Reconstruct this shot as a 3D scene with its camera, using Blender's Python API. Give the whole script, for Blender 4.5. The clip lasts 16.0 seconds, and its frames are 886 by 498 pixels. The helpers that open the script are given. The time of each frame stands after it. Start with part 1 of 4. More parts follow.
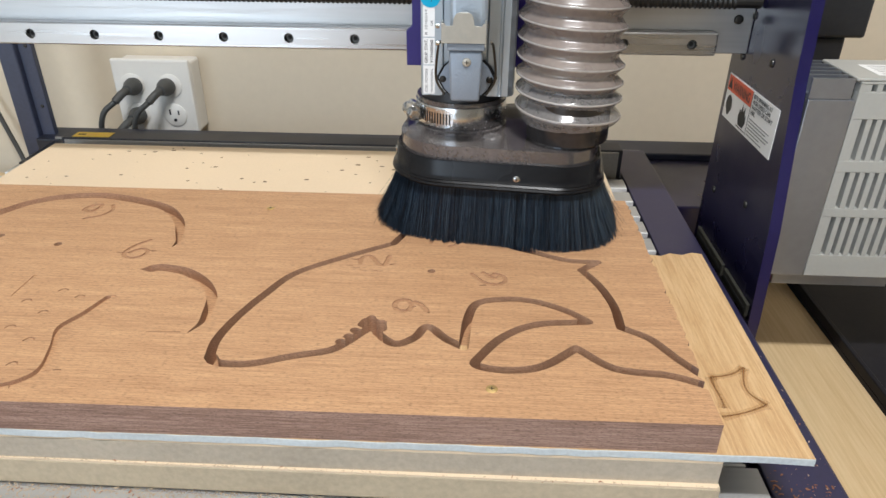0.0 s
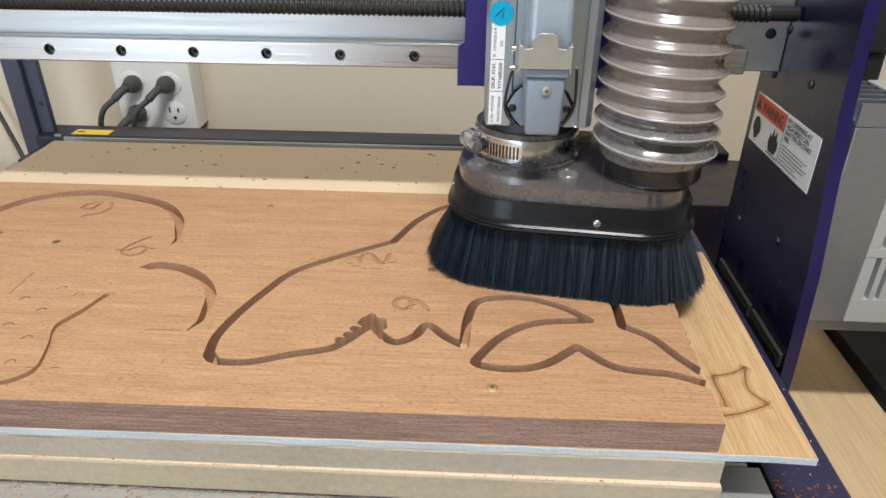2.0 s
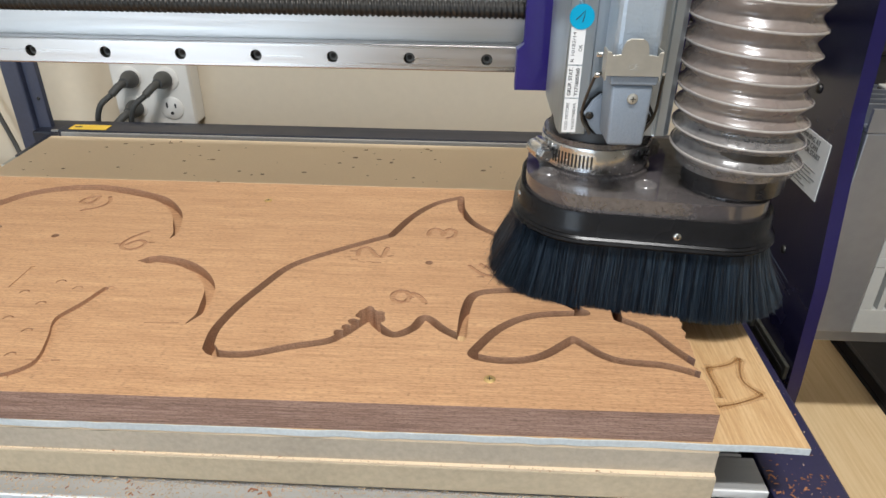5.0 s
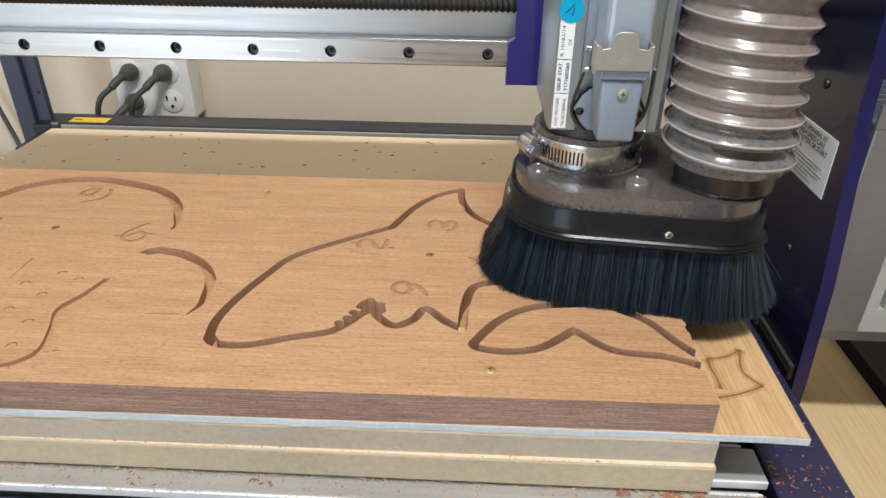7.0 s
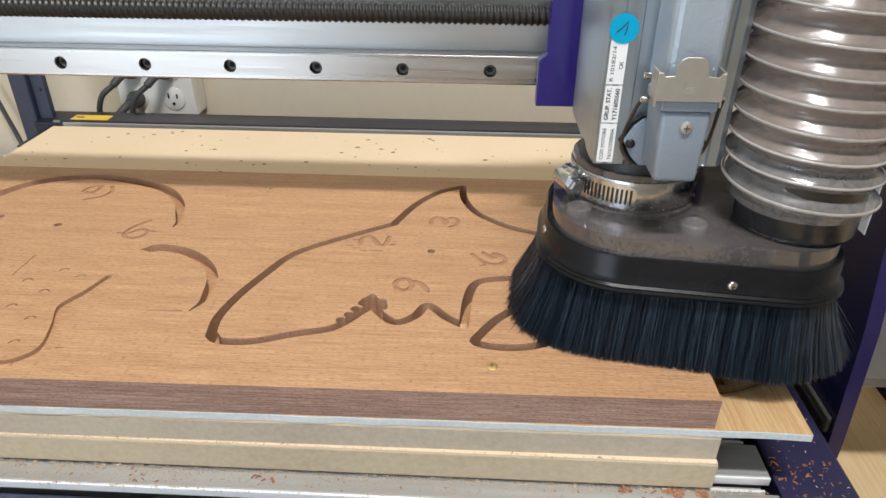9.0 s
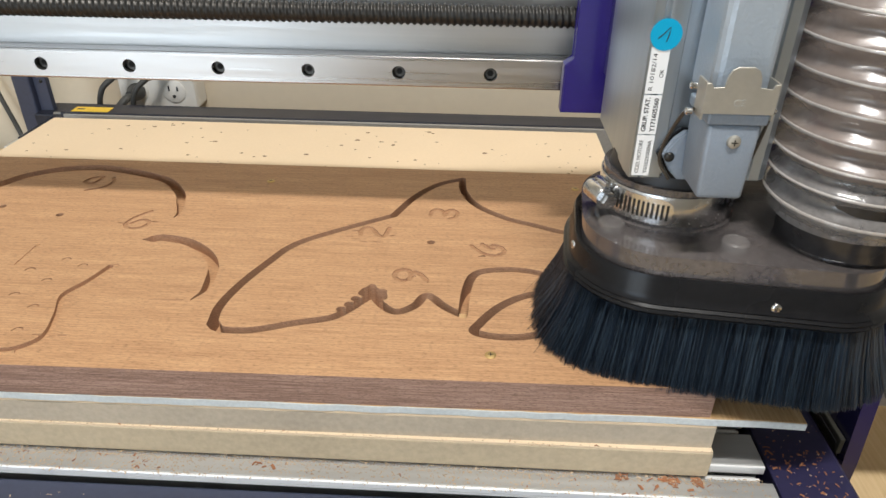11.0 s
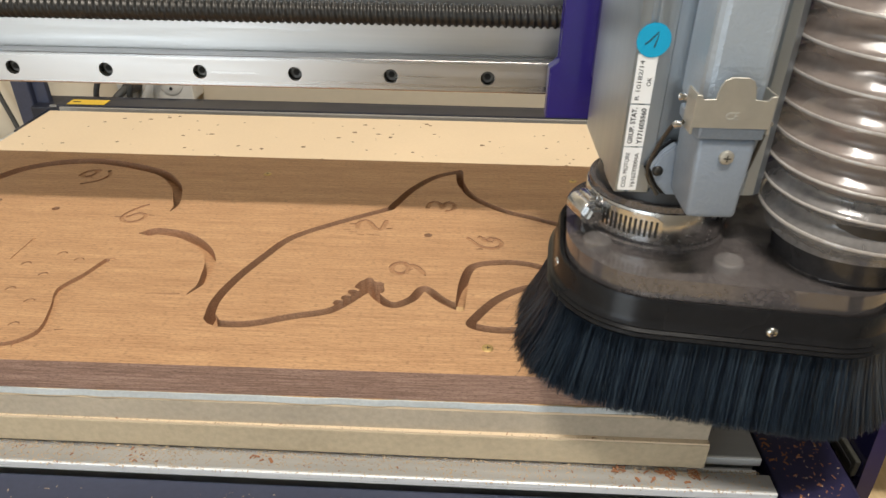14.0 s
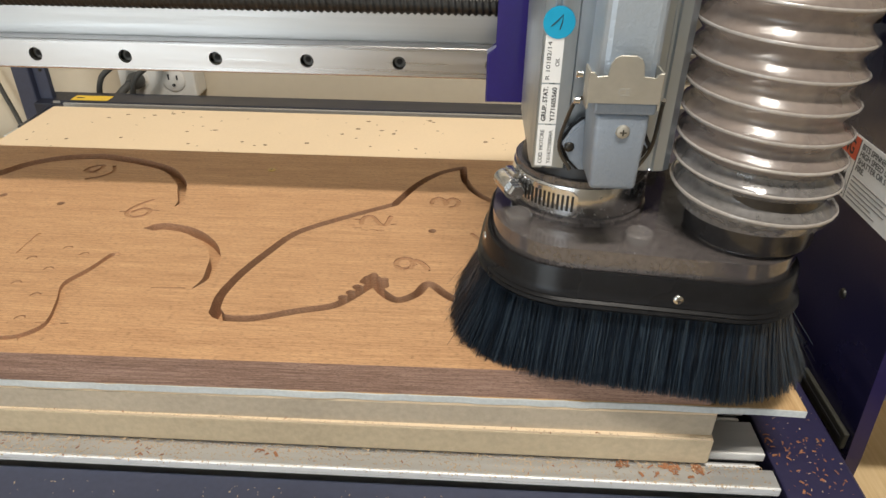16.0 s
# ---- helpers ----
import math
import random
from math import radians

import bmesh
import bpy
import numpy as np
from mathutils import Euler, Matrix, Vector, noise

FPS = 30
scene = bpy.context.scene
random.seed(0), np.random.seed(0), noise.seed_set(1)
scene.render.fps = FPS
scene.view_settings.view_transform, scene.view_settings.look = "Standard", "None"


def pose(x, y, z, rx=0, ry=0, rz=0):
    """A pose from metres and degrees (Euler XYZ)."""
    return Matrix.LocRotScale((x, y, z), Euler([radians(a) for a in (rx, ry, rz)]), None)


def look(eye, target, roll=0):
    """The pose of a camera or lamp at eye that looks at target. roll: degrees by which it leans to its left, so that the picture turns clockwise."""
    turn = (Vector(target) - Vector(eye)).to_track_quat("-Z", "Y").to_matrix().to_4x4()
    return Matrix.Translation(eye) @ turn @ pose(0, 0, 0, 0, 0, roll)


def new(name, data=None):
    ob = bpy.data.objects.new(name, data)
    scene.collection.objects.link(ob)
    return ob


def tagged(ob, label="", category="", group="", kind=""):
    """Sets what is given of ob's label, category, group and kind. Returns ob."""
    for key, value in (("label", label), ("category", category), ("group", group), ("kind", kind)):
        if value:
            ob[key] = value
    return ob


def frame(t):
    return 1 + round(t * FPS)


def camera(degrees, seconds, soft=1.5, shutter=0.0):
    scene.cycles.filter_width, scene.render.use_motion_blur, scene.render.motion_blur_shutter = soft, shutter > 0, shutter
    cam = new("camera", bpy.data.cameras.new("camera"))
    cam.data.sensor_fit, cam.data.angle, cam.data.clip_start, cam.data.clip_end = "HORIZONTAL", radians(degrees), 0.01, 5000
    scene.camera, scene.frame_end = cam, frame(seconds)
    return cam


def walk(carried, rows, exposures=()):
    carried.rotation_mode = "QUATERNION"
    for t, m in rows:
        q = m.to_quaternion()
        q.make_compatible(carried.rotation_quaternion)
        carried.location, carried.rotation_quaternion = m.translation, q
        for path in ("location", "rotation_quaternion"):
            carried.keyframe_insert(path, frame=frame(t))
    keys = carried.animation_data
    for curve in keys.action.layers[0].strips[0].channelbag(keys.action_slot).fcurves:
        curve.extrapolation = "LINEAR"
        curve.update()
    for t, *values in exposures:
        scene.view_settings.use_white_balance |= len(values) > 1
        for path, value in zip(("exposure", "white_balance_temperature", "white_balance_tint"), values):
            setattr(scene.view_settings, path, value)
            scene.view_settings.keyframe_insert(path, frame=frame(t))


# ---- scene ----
cam = camera(66.4, 16.0, soft=1.5, shutter=0.3)
walk(cam, [
    (0.0, pose(-0.1326, -0.2645, 0.2457, 61.18, -0.38, 2.87)),
    (0.5, pose(-0.1333, -0.2639, 0.2451, 61.11, -0.36, 2.91)),
    (1.0, pose(-0.1330, -0.2630, 0.2450, 61.12, -0.34, 3.06)),
    (1.5, pose(-0.1341, -0.2623, 0.2448, 61.05, -0.42, 2.93)),
    (2.0, pose(-0.1329, -0.2628, 0.2443, 61.06, -0.44, 2.90)),
    (2.5, pose(-0.1334, -0.2633, 0.2437, 61.20, -0.35, 2.94)),
    (3.0, pose(-0.1335, -0.2651, 0.2432, 61.18, -0.36, 3.02)),
    (3.5, pose(-0.1320, -0.2670, 0.2439, 61.13, -0.39, 2.81)),
    (4.0, pose(-0.1331, -0.2668, 0.2443, 61.06, -0.53, 2.61)),
    (6.5, pose(-0.1332, -0.2666, 0.2423, 60.40, -0.59, 2.74)),
    (7.0, pose(-0.1335, -0.2679, 0.2418, 60.38, -0.59, 2.68)),
    (7.5, pose(-0.1319, -0.2678, 0.2419, 60.37, -0.41, 2.78)),
    (8.0, pose(-0.1321, -0.2671, 0.2428, 60.36, -0.46, 2.81)),
    (8.5, pose(-0.1316, -0.2661, 0.2431, 60.28, -0.43, 2.78)),
    (9.0, pose(-0.1333, -0.2680, 0.2412, 60.16, -0.42, 2.77)),
    (11.5, pose(-0.1336, -0.2729, 0.2405, 59.65, -0.71, 2.81)),
    (12.0, pose(-0.1340, -0.2716, 0.2412, 59.47, -0.50, 2.83)),
    (12.5, pose(-0.1344, -0.2699, 0.2419, 59.28, -0.54, 2.89)),
    (13.0, pose(-0.1347, -0.2716, 0.2423, 59.35, -0.65, 2.74)),
    (13.5, pose(-0.1342, -0.2736, 0.2412, 59.27, -0.74, 2.63)),
    (14.0, pose(-0.1323, -0.2716, 0.2409, 59.07, -0.59, 2.65)),
    (14.5, pose(-0.1354, -0.2716, 0.2403, 58.99, -0.62, 2.72)),
    (15.0, pose(-0.1347, -0.2737, 0.2417, 58.94, -0.75, 2.89)),
    (15.5, pose(-0.1323, -0.2753, 0.2424, 59.03, -0.49, 2.80)),
    (16.0, pose(-0.1345, -0.2736, 0.2399, 58.92, -0.69, 2.79)),
], exposures=[(0.0, 0.05, 5950, 10), (7.0, 0.05, 6050, 10), (9.0, 0.03, 6050, 10), (12.0, 0.0, 6400, 10), (14.0, -0.08, 6650, 10), (16.0, -0.10, 6700, 10)])

# ---- light: a ceiling light panel above the machine, daylight from a window behind the camera ----
world = bpy.data.worlds.new("daylight")
scene.world = world
world.use_nodes = True
sky = world.node_tree.nodes.new("ShaderNodeTexSky")
sky.sky_type, sky.sun_disc = "NISHITA", False
sky.sun_elevation, sky.sun_rotation = radians(50), radians(200)
world.node_tree.links.new(sky.outputs[0], world.node_tree.nodes["Background"].inputs["Color"])
world.node_tree.nodes["Background"].inputs["Strength"].default_value = 0.12


def area(name, eye, target, sx, sy, watts, color):
    data = bpy.data.lights.new(name, "AREA")
    data.shape, data.size, data.size_y, data.energy, data.color = "RECTANGLE", sx, sy, watts, color
    ob = new(name, data)
    ob.matrix_basis = look(eye, target)
    return ob


area("ceiling_lamp", (-0.05, -0.52, 1.585), (-0.12, 0.15, 0.0), 0.5, 0.10, 34, (1.0, 0.955, 0.89))
area("window_light", (-1.50, -2.38, 0.35), (-1.50, 0.0, 0.35), 1.3, 2.2, 33, (0.82, 0.92, 1.0))


# ---- materials ----
def material(name, color, rough=0.5, metal=0.0, **extra):
    m = bpy.data.materials.new(name)
    m.use_nodes = True
    b = m.node_tree.nodes["Principled BSDF"]
    b.inputs["Base Color"].default_value = (*color, 1)
    b.inputs["Roughness"].default_value, b.inputs["Metallic"].default_value = rough, metal
    for key, value in extra.items():
        b.inputs[key.replace("_", " ")].default_value = value
    return m


def link(m, a, b):
    m.node_tree.links.new(a, b)


def tex(m, kind, scale, stretch=(1, 1, 1), **props):
    n = m.node_tree.nodes
    t, c, mp = n.new(kind), n.new("ShaderNodeTexCoord"), n.new("ShaderNodeMapping")
    mp.inputs["Scale"].default_value = stretch
    link(m, c.outputs["Object"], mp.inputs["Vector"])
    link(m, mp.outputs[0], t.inputs["Vector"])
    t.inputs["Scale"].default_value = scale
    for key, value in props.items():
        t.inputs[key.replace("_", " ")].default_value = value
    return t


def ramp(m, src, stops):
    r = m.node_tree.nodes.new("ShaderNodeValToRGB")
    while len(r.color_ramp.elements) < len(stops):
        r.color_ramp.elements.new(0.5)
    for e, (pos, col) in zip(r.color_ramp.elements, stops):
        e.position, e.color = pos, (*col, 1)
    link(m, src, r.inputs["Fac"])
    return r.outputs["Color"]


def mix(m, fac, a, b, mode="MIX"):
    x = m.node_tree.nodes.new("ShaderNodeMix")
    x.data_type, x.blend_type = "RGBA", mode
    for socket, value in ((x.inputs["Factor"], fac), (x.inputs["A"], a), (x.inputs["B"], b)):
        if isinstance(value, (int, float)):
            socket.default_value = value
        elif isinstance(value, tuple):
            socket.default_value = (*value, 1)
        else:
            link(m, value, socket)
    return x.outputs["Result"]


def bump(m, src, strength, distance=0.0005):
    b = m.node_tree.nodes.new("ShaderNodeBump")
    b.inputs["Strength"].default_value, b.inputs["Distance"].default_value = strength, distance
    link(m, src, b.inputs["Height"])
    link(m, b.outputs[0], m.node_tree.nodes["Principled BSDF"].inputs["Normal"])


def bsdf(m):
    return m.node_tree.nodes["Principled BSDF"].inputs


def grain_wood(name, dark, mid, light, scale=1.0, rough=0.55, pores=0.5, along="x"):
    """Wood with its grain along x or y: broad bands, fine fibres and short dark pores."""
    m = material(name, mid, rough)

    def grain(long, fine):
        return (long, fine, fine) if along == "x" else (fine, long, fine)

    broad = tex(m, "ShaderNodeTexNoise", 18 * scale, grain(0.22, 5.0), Detail=5.0, Distortion=0.25)
    fibre = tex(m, "ShaderNodeTexNoise", 60 * scale, grain(0.5, 15.0), Detail=6.0, Roughness=0.68)
    pore = tex(m, "ShaderNodeTexNoise", 260 * scale, grain(1.1, 7.5), Detail=2.0)
    patch = tex(m, "ShaderNodeTexNoise", 5 * scale, grain(0.5, 1.0), Detail=3.0)
    col = ramp(m, broad.outputs["Fac"], [(0.33, dark), (0.5, mid), (0.67, light)])
    col = mix(m, 0.3, col, ramp(m, patch.outputs["Fac"], [(0.35, mid), (0.65, light)]))
    col = mix(m, 0.6, col, ramp(m, fibre.outputs["Fac"], [(0.39, dark), (0.5, mid), (0.61, light)]))
    spots = ramp(m, pore.outputs["Fac"], [(0.37, (1, 1, 1)), (0.47, (0, 0, 0))])
    scaled = m.node_tree.nodes.new("ShaderNodeMath")
    scaled.operation = "MULTIPLY"
    scaled.inputs[1].default_value = pores
    link(m, spots, scaled.inputs[0])
    col = mix(m, scaled.outputs[0], col, tuple(c * 0.45 for c in dark))
    link(m, col, bsdf(m)["Base Color"])
    bump(m, fibre.outputs["Fac"], 0.5, 0.0005)
    return m


def speckled(name, color, spread, rough=0.6, metal=0.0, scale=60.0, relief=0.2, distance=0.0004, **extra):
    """A surface with a large-scale stain and a fine grain."""
    m = material(name, color, rough, metal, **extra)
    big = tex(m, "ShaderNodeTexNoise", scale * 0.12, Detail=5.0)
    fine = tex(m, "ShaderNodeTexNoise", scale * 5, Detail=3.0)
    a, b = tuple(c * (1 - spread) for c in color), tuple(min(1, c * (1 + spread)) for c in color)
    col = ramp(m, big.outputs["Fac"], [(0.3, a), (0.7, b)])
    col = mix(m, 0.4, col, ramp(m, fine.outputs["Fac"], [(0.3, a), (0.7, b)]))
    link(m, col, bsdf(m)["Base Color"])
    rr = ramp(m, big.outputs["Fac"], [(0.3, (max(0.02, rough - 0.1),) * 3), (0.7, (min(1, rough + 0.12),) * 3)])
    link(m, rr, bsdf(m)["Roughness"])
    bump(m, fine.outputs["Fac"], relief, distance)
    return m


def brushed(name, color, rough, stretch, tint=0.12):
    """Brushed metal, its scratches along one axis."""
    m = material(name, color, rough, 1.0)
    scratch = tex(m, "ShaderNodeTexNoise", 300, stretch, Detail=3.0)
    cloud = tex(m, "ShaderNodeTexNoise", 9, Detail=4.0)
    a, b = tuple(c * (1 - tint) for c in color), tuple(min(1, c * (1 + tint)) for c in color)
    link(m, mix(m, 0.5, ramp(m, scratch.outputs["Fac"], [(0.3, a), (0.7, b)]), ramp(m, cloud.outputs["Fac"], [(0.3, a), (0.7, b)])), bsdf(m)["Base Color"])
    link(m, ramp(m, scratch.outputs["Fac"], [(0.3, (rough - 0.08,) * 3), (0.7, (rough + 0.1,) * 3)]), bsdf(m)["Roughness"])
    bump(m, scratch.outputs["Fac"], 0.12, 0.0002)
    return m


MAHOGANY = grain_wood("mahogany", (0.350, 0.184, 0.090), (0.482, 0.274, 0.139), (0.597, 0.362, 0.191), 1.0, 0.52, 0.48)
EDGE_WOOD = grain_wood("mahogany_edge", (0.175, 0.100, 0.072), (0.29, 0.172, 0.126), (0.45, 0.295, 0.228), 1.5, 0.75, 0.5)
ENGRAVED = grain_wood("engraved_mahogany", (0.30, 0.155, 0.078), (0.405, 0.222, 0.114), (0.50, 0.29, 0.155), 1.6, 0.75)
FRESH_CUT = grain_wood("fresh_cut_mahogany", (0.36, 0.20, 0.118), (0.47, 0.275, 0.165), (0.56, 0.345, 0.215), 1.2, 0.7)
PLY_FACE = grain_wood("birch_ply_face", (0.45, 0.265, 0.115), (0.56, 0.365, 0.178), (0.64, 0.445, 0.24), 0.7, 0.5, 0.12, "y")
PLY_EDGE = speckled("grey_ply_edge", (0.55, 0.59, 0.60), 0.18, 0.8, scale=90, relief=0.5)
MDF_TOP = speckled("mdf_face", (0.74, 0.59, 0.41), 0.05, 0.75, scale=80, relief=0.15)
MDF_EDGE = speckled("mdf_edge", (0.48, 0.392, 0.268), 0.2, 0.85, scale=60, relief=0.4, distance=0.0005)
MDF_GREY = speckled("greyed_mdf_edge", (0.44, 0.376, 0.290), 0.2, 0.85, scale=60, relief=0.4, distance=0.0005)
CHAR = material("scorched_wood", (0.17, 0.075, 0.025), 0.8)
HALO = speckled("browned_wood", (0.40, 0.18, 0.045), 0.3, 0.6, scale=200, Alpha=0.30)
HALO_FAINT = speckled("faintly_browned_wood", (0.48, 0.23, 0.06), 0.3, 0.6, scale=200, Alpha=0.22)
BENCH = grain_wood("bench_ply", (0.53, 0.37, 0.19), (0.60, 0.435, 0.235), (0.66, 0.50, 0.29), 0.35, 0.6, 0.03, "y")
WALL = speckled("cream_wall_paint", (0.66, 0.58, 0.45), 0.04, 0.75, scale=20, relief=0.15)
WALL_WHITE = speckled("white_wall_paint", (0.72, 0.69, 0.63), 0.04, 0.8, scale=20)
CEIL = speckled("ceiling_paint", (0.75, 0.73, 0.69), 0.03, 0.85, scale=20)
STEEL = brushed("brushed_steel", (0.47, 0.47, 0.465), 0.38, (0.02, 1.0, 1.0))
RAIL = brushed("ground_rail_steel", (0.47, 0.455, 0.44), 0.30, (0.02, 1.0, 1.0), 0.06)
ALU = brushed("extruded_aluminium", (0.47, 0.47, 0.46), 0.46, (0.02, 1.0, 1.0))
bsdf(ALU)["Metallic"].default_value = 0.55
ALU_ANOD = brushed("anodised_spindle_aluminium", (0.46, 0.51, 0.56), 0.40, (1.0, 1.0, 0.02), 0.05)
BOX_ALU = speckled("sheet_aluminium", (0.31, 0.325, 0.36), 0.10, 0.36, 0.8, 22, 0.05)
CHROME = brushed("polished_steel", (0.58, 0.58, 0.58), 0.20, (1.0, 1.0, 1.0), 0.10)
# lip aluminium whitened to stand in for the ceiling light's reflection
GLINT_ALU = brushed("glint_white_aluminium", (0.86, 0.86, 0.85), 0.30, (0.02, 1.0, 1.0), 0.05)
bsdf(GLINT_ALU)["Metallic"].default_value = 0.2
BAIL = material("dark_bronze_wire", (0.09, 0.08, 0.065), 0.4, 0.7)
ZINC = speckled("zinc_plate", (0.44, 0.42, 0.37), 0.12, 0.48, 0.75, 40, 0.1)
BLACK_SCREW = material("blackened_steel", (0.035, 0.033, 0.03), 0.38, 0.6)
NAVY = speckled("navy_powder_coat", (0.0095, 0.0085, 0.033), 0.15, 0.28, scale=90, relief=0.12, Coat_Weight=0.1, Coat_Roughness=0.15)
PURPLE = speckled("indigo_powder_coat", (0.022, 0.012, 0.15), 0.12, 0.32, scale=90, relief=0.12, Coat_Weight=0.2)
# end plate's navy brightened, window light on its front edge put into colour
LIT_EDGE = speckled("lit_edge_navy_paint", (0.0095, 0.007, 0.062), 0.15, 0.35, scale=90, relief=0.12)
FRAME_TOP = speckled("near_black_frame_paint", (0.014, 0.016, 0.027), 0.3, 0.42, scale=60, relief=0.1)
# frame paint lightened for haze over the post; also the dusty front beam
DARK_FRAME = speckled("hazed_dusty_frame_paint", (0.042, 0.050, 0.085), 0.2, 0.38, scale=60, relief=0.1)
# navy made lighter: lamplight and grazing reflection put into the colour
LIT_NAVY = speckled("lit_navy_paint", (0.022, 0.020, 0.058), 0.2, 0.36, scale=60, relief=0.1)
SEAL = speckled("dusty_seal_rubber", (0.032, 0.031, 0.024), 0.3, 0.7, scale=90)
LEDGE = speckled("dull_grey_bar", (0.30, 0.29, 0.27), 0.15, 0.5, 0.2, 60)
RUBBER = speckled("black_rubber", (0.010, 0.010, 0.011), 0.3, 0.27, scale=50, relief=0.1, Specular_IOR_Level=0.22)
MATT_BLACK = speckled("matt_black_rubber", (0.012, 0.012, 0.016), 0.3, 0.55, scale=50, relief=0.1, Specular_IOR_Level=0.15)
BOLT = speckled("grey_phosphated_steel", (0.085, 0.085, 0.082), 0.2, 0.40, 0.5, 60)
BLACK_PLASTIC = speckled("black_plastic", (0.02, 0.02, 0.022), 0.25, 0.42, scale=60)
PLUG_GREY = speckled("grey_plug_rubber", (0.055, 0.055, 0.052), 0.2, 0.5, scale=60)
WHITE_PLASTIC = speckled("white_outlet_plastic", (0.74, 0.72, 0.67), 0.03, 0.35, scale=30, relief=0.05)
BEIGE_PLASTIC = speckled("beige_housing_plastic", (0.385, 0.38, 0.35), 0.05, 0.5, scale=60, relief=0.15)
CAST = speckled("grey_cast_aluminium", (0.385, 0.44, 0.50), 0.06, 0.42, 0.35, 130, 0.5, 0.0006)
HOOD = speckled("blue_grey_hood_paint", (0.235, 0.275, 0.33), 0.07, 0.45, 0.15, 120, 0.5, 0.0006)
PAPER = speckled("label_paper", (0.80, 0.80, 0.79), 0.03, 0.4, scale=50, relief=0.03)
INK = material("black_ink", (0.02, 0.02, 0.02), 0.6)
RED_INK = material("warning_red", (0.62, 0.09, 0.035), 0.5)
CYAN = material("cyan_sticker", (0.0, 0.33, 0.55), 0.45)
YELLOW = speckled("yellow_sticker", (0.75, 0.50, 0.04), 0.06, 0.5, scale=40)
BRASS = speckled("brass_screw", (0.56, 0.40, 0.17), 0.25, 0.42, 0.75, 300)
CHIP = speckled("mahogany_shavings", (0.30, 0.132, 0.062), 0.4, 0.8, scale=200)
PALE_CHIP = speckled("pale_dust", (0.55, 0.42, 0.28), 0.3, 0.9, scale=200)
SPOT = speckled("dark_glue_spot", (0.19, 0.115, 0.055), 0.4, 0.6, scale=300)

# smoky dusty polycarbonate of the shoe's top plate
SMOKE = speckled("dusty_clear_plastic", (0.135, 0.119, 0.115), 0.65, 0.08, scale=80, relief=0.06, Transmission_Weight=0.45, IOR=1.5, Coat_Weight=0.6, Coat_Roughness=0.04)
STUD = speckled("clear_acrylic_stud", (0.24, 0.22, 0.21), 0.4, 0.10, scale=120, Alpha=0.38, Coat_Weight=0.8, Coat_Roughness=0.05)
CUFF = speckled("dark_glossy_cuff", (0.024, 0.023, 0.024), 0.5, 0.24, scale=40, relief=0.1)
# dusty translucent hose wall
HOSE = speckled("dusty_translucent_hose", (0.285, 0.232, 0.203), 0.22, 0.30, scale=45, relief=0.25, Alpha=0.70, Coat_Weight=0.45, Coat_Roughness=0.14)
HOSE_CLEAR = speckled("clear_hose_end", (0.21, 0.196, 0.188), 0.45, 0.18, scale=55, relief=0.3, Alpha=0.72, Coat_Weight=0.8, Coat_Roughness=0.08)
# rib paled so that its colour carries the crest highlights
RIB = speckled("highlit_spiral_rib", (0.36, 0.33, 0.305), 0.25, 0.22, scale=60, Coat_Weight=0.8)

# bristles: dark navy filaments, each a little different
BRISTLE = material("navy_nylon_bristle", (0.012, 0.022, 0.045), 0.38)
geo = BRISTLE.node_tree.nodes.new("ShaderNodeNewGeometry")
link(BRISTLE, ramp(BRISTLE, geo.outputs["Random Per Island"], [(0.0, (0.003, 0.005, 0.008)), (0.6, (0.014, 0.024, 0.041)), (1.0, (0.066, 0.098, 0.132))]), bsdf(BRISTLE)["Base Color"])


# ---- mesh helpers ----
def part(name, bm, mat, parent=None, label="", smooth=None):
    """One bmesh as one mesh object under a thing or a part."""
    me = bpy.data.meshes.new(name)
    bmesh.ops.recalc_face_normals(bm, faces=bm.faces)
    bm.to_mesh(me)
    bm.free()
    me.materials.append(mat)
    if smooth is not None:
        for poly in me.polygons:
            poly.use_smooth = True
        me.set_sharp_from_angle(angle=radians(smooth))
    ob = new(name, me)
    ob.parent = parent
    return tagged(ob, label)


def thing(name, label, category, group="", kind="", at=(0, 0, 0)):
    ob = new(name)
    ob.location = at
    ob.empty_display_size = 0.02
    return tagged(ob, label, category, group, kind)


def box(x0, x1, y0, y1, z0, z1, bevel=0.0, bm=None, seg=2):
    bm = bm or bmesh.new()
    vs = [bm.verts.new((x, y, z)) for x in (x0, x1) for y in (y0, y1) for z in (z0, z1)]
    faces = [bm.faces.new([vs[i] for i in q]) for q in ((0, 1, 3, 2), (4, 6, 7, 5), (0, 4, 5, 1), (2, 3, 7, 6), (0, 2, 6, 4), (1, 5, 7, 3))]
    if bevel:
        edges = list({e for f in faces for e in f.edges})
        bmesh.ops.bevel(bm, geom=edges, offset=bevel, segments=seg, affect="EDGES", profile=0.5)
    return bm


def prism(outline, z0, z1, bevel=0.0, m=None, bm=None, seg=2):
    """A flat outline in x, y raised from z0 to z1."""
    own = bm is None
    bm = bm or bmesh.new()
    low = [bm.verts.new((x, y, z0)) for x, y in outline]
    top = [bm.verts.new((x, y, z1)) for x, y in outline]
    n = len(outline)
    a, b = bm.faces.new(low[::-1]), bm.faces.new(top)
    for i in range(n):
        bm.faces.new((low[i], low[(i + 1) % n], top[(i + 1) % n], top[i]))
    if bevel and own:
        bmesh.ops.bevel(bm, geom=list(set(a.edges) | set(b.edges)), offset=bevel, segments=seg, affect="EDGES")
    if m is not None:
        bmesh.ops.transform(bm, matrix=m, verts=low + top if not bevel else bm.verts)
    return bm


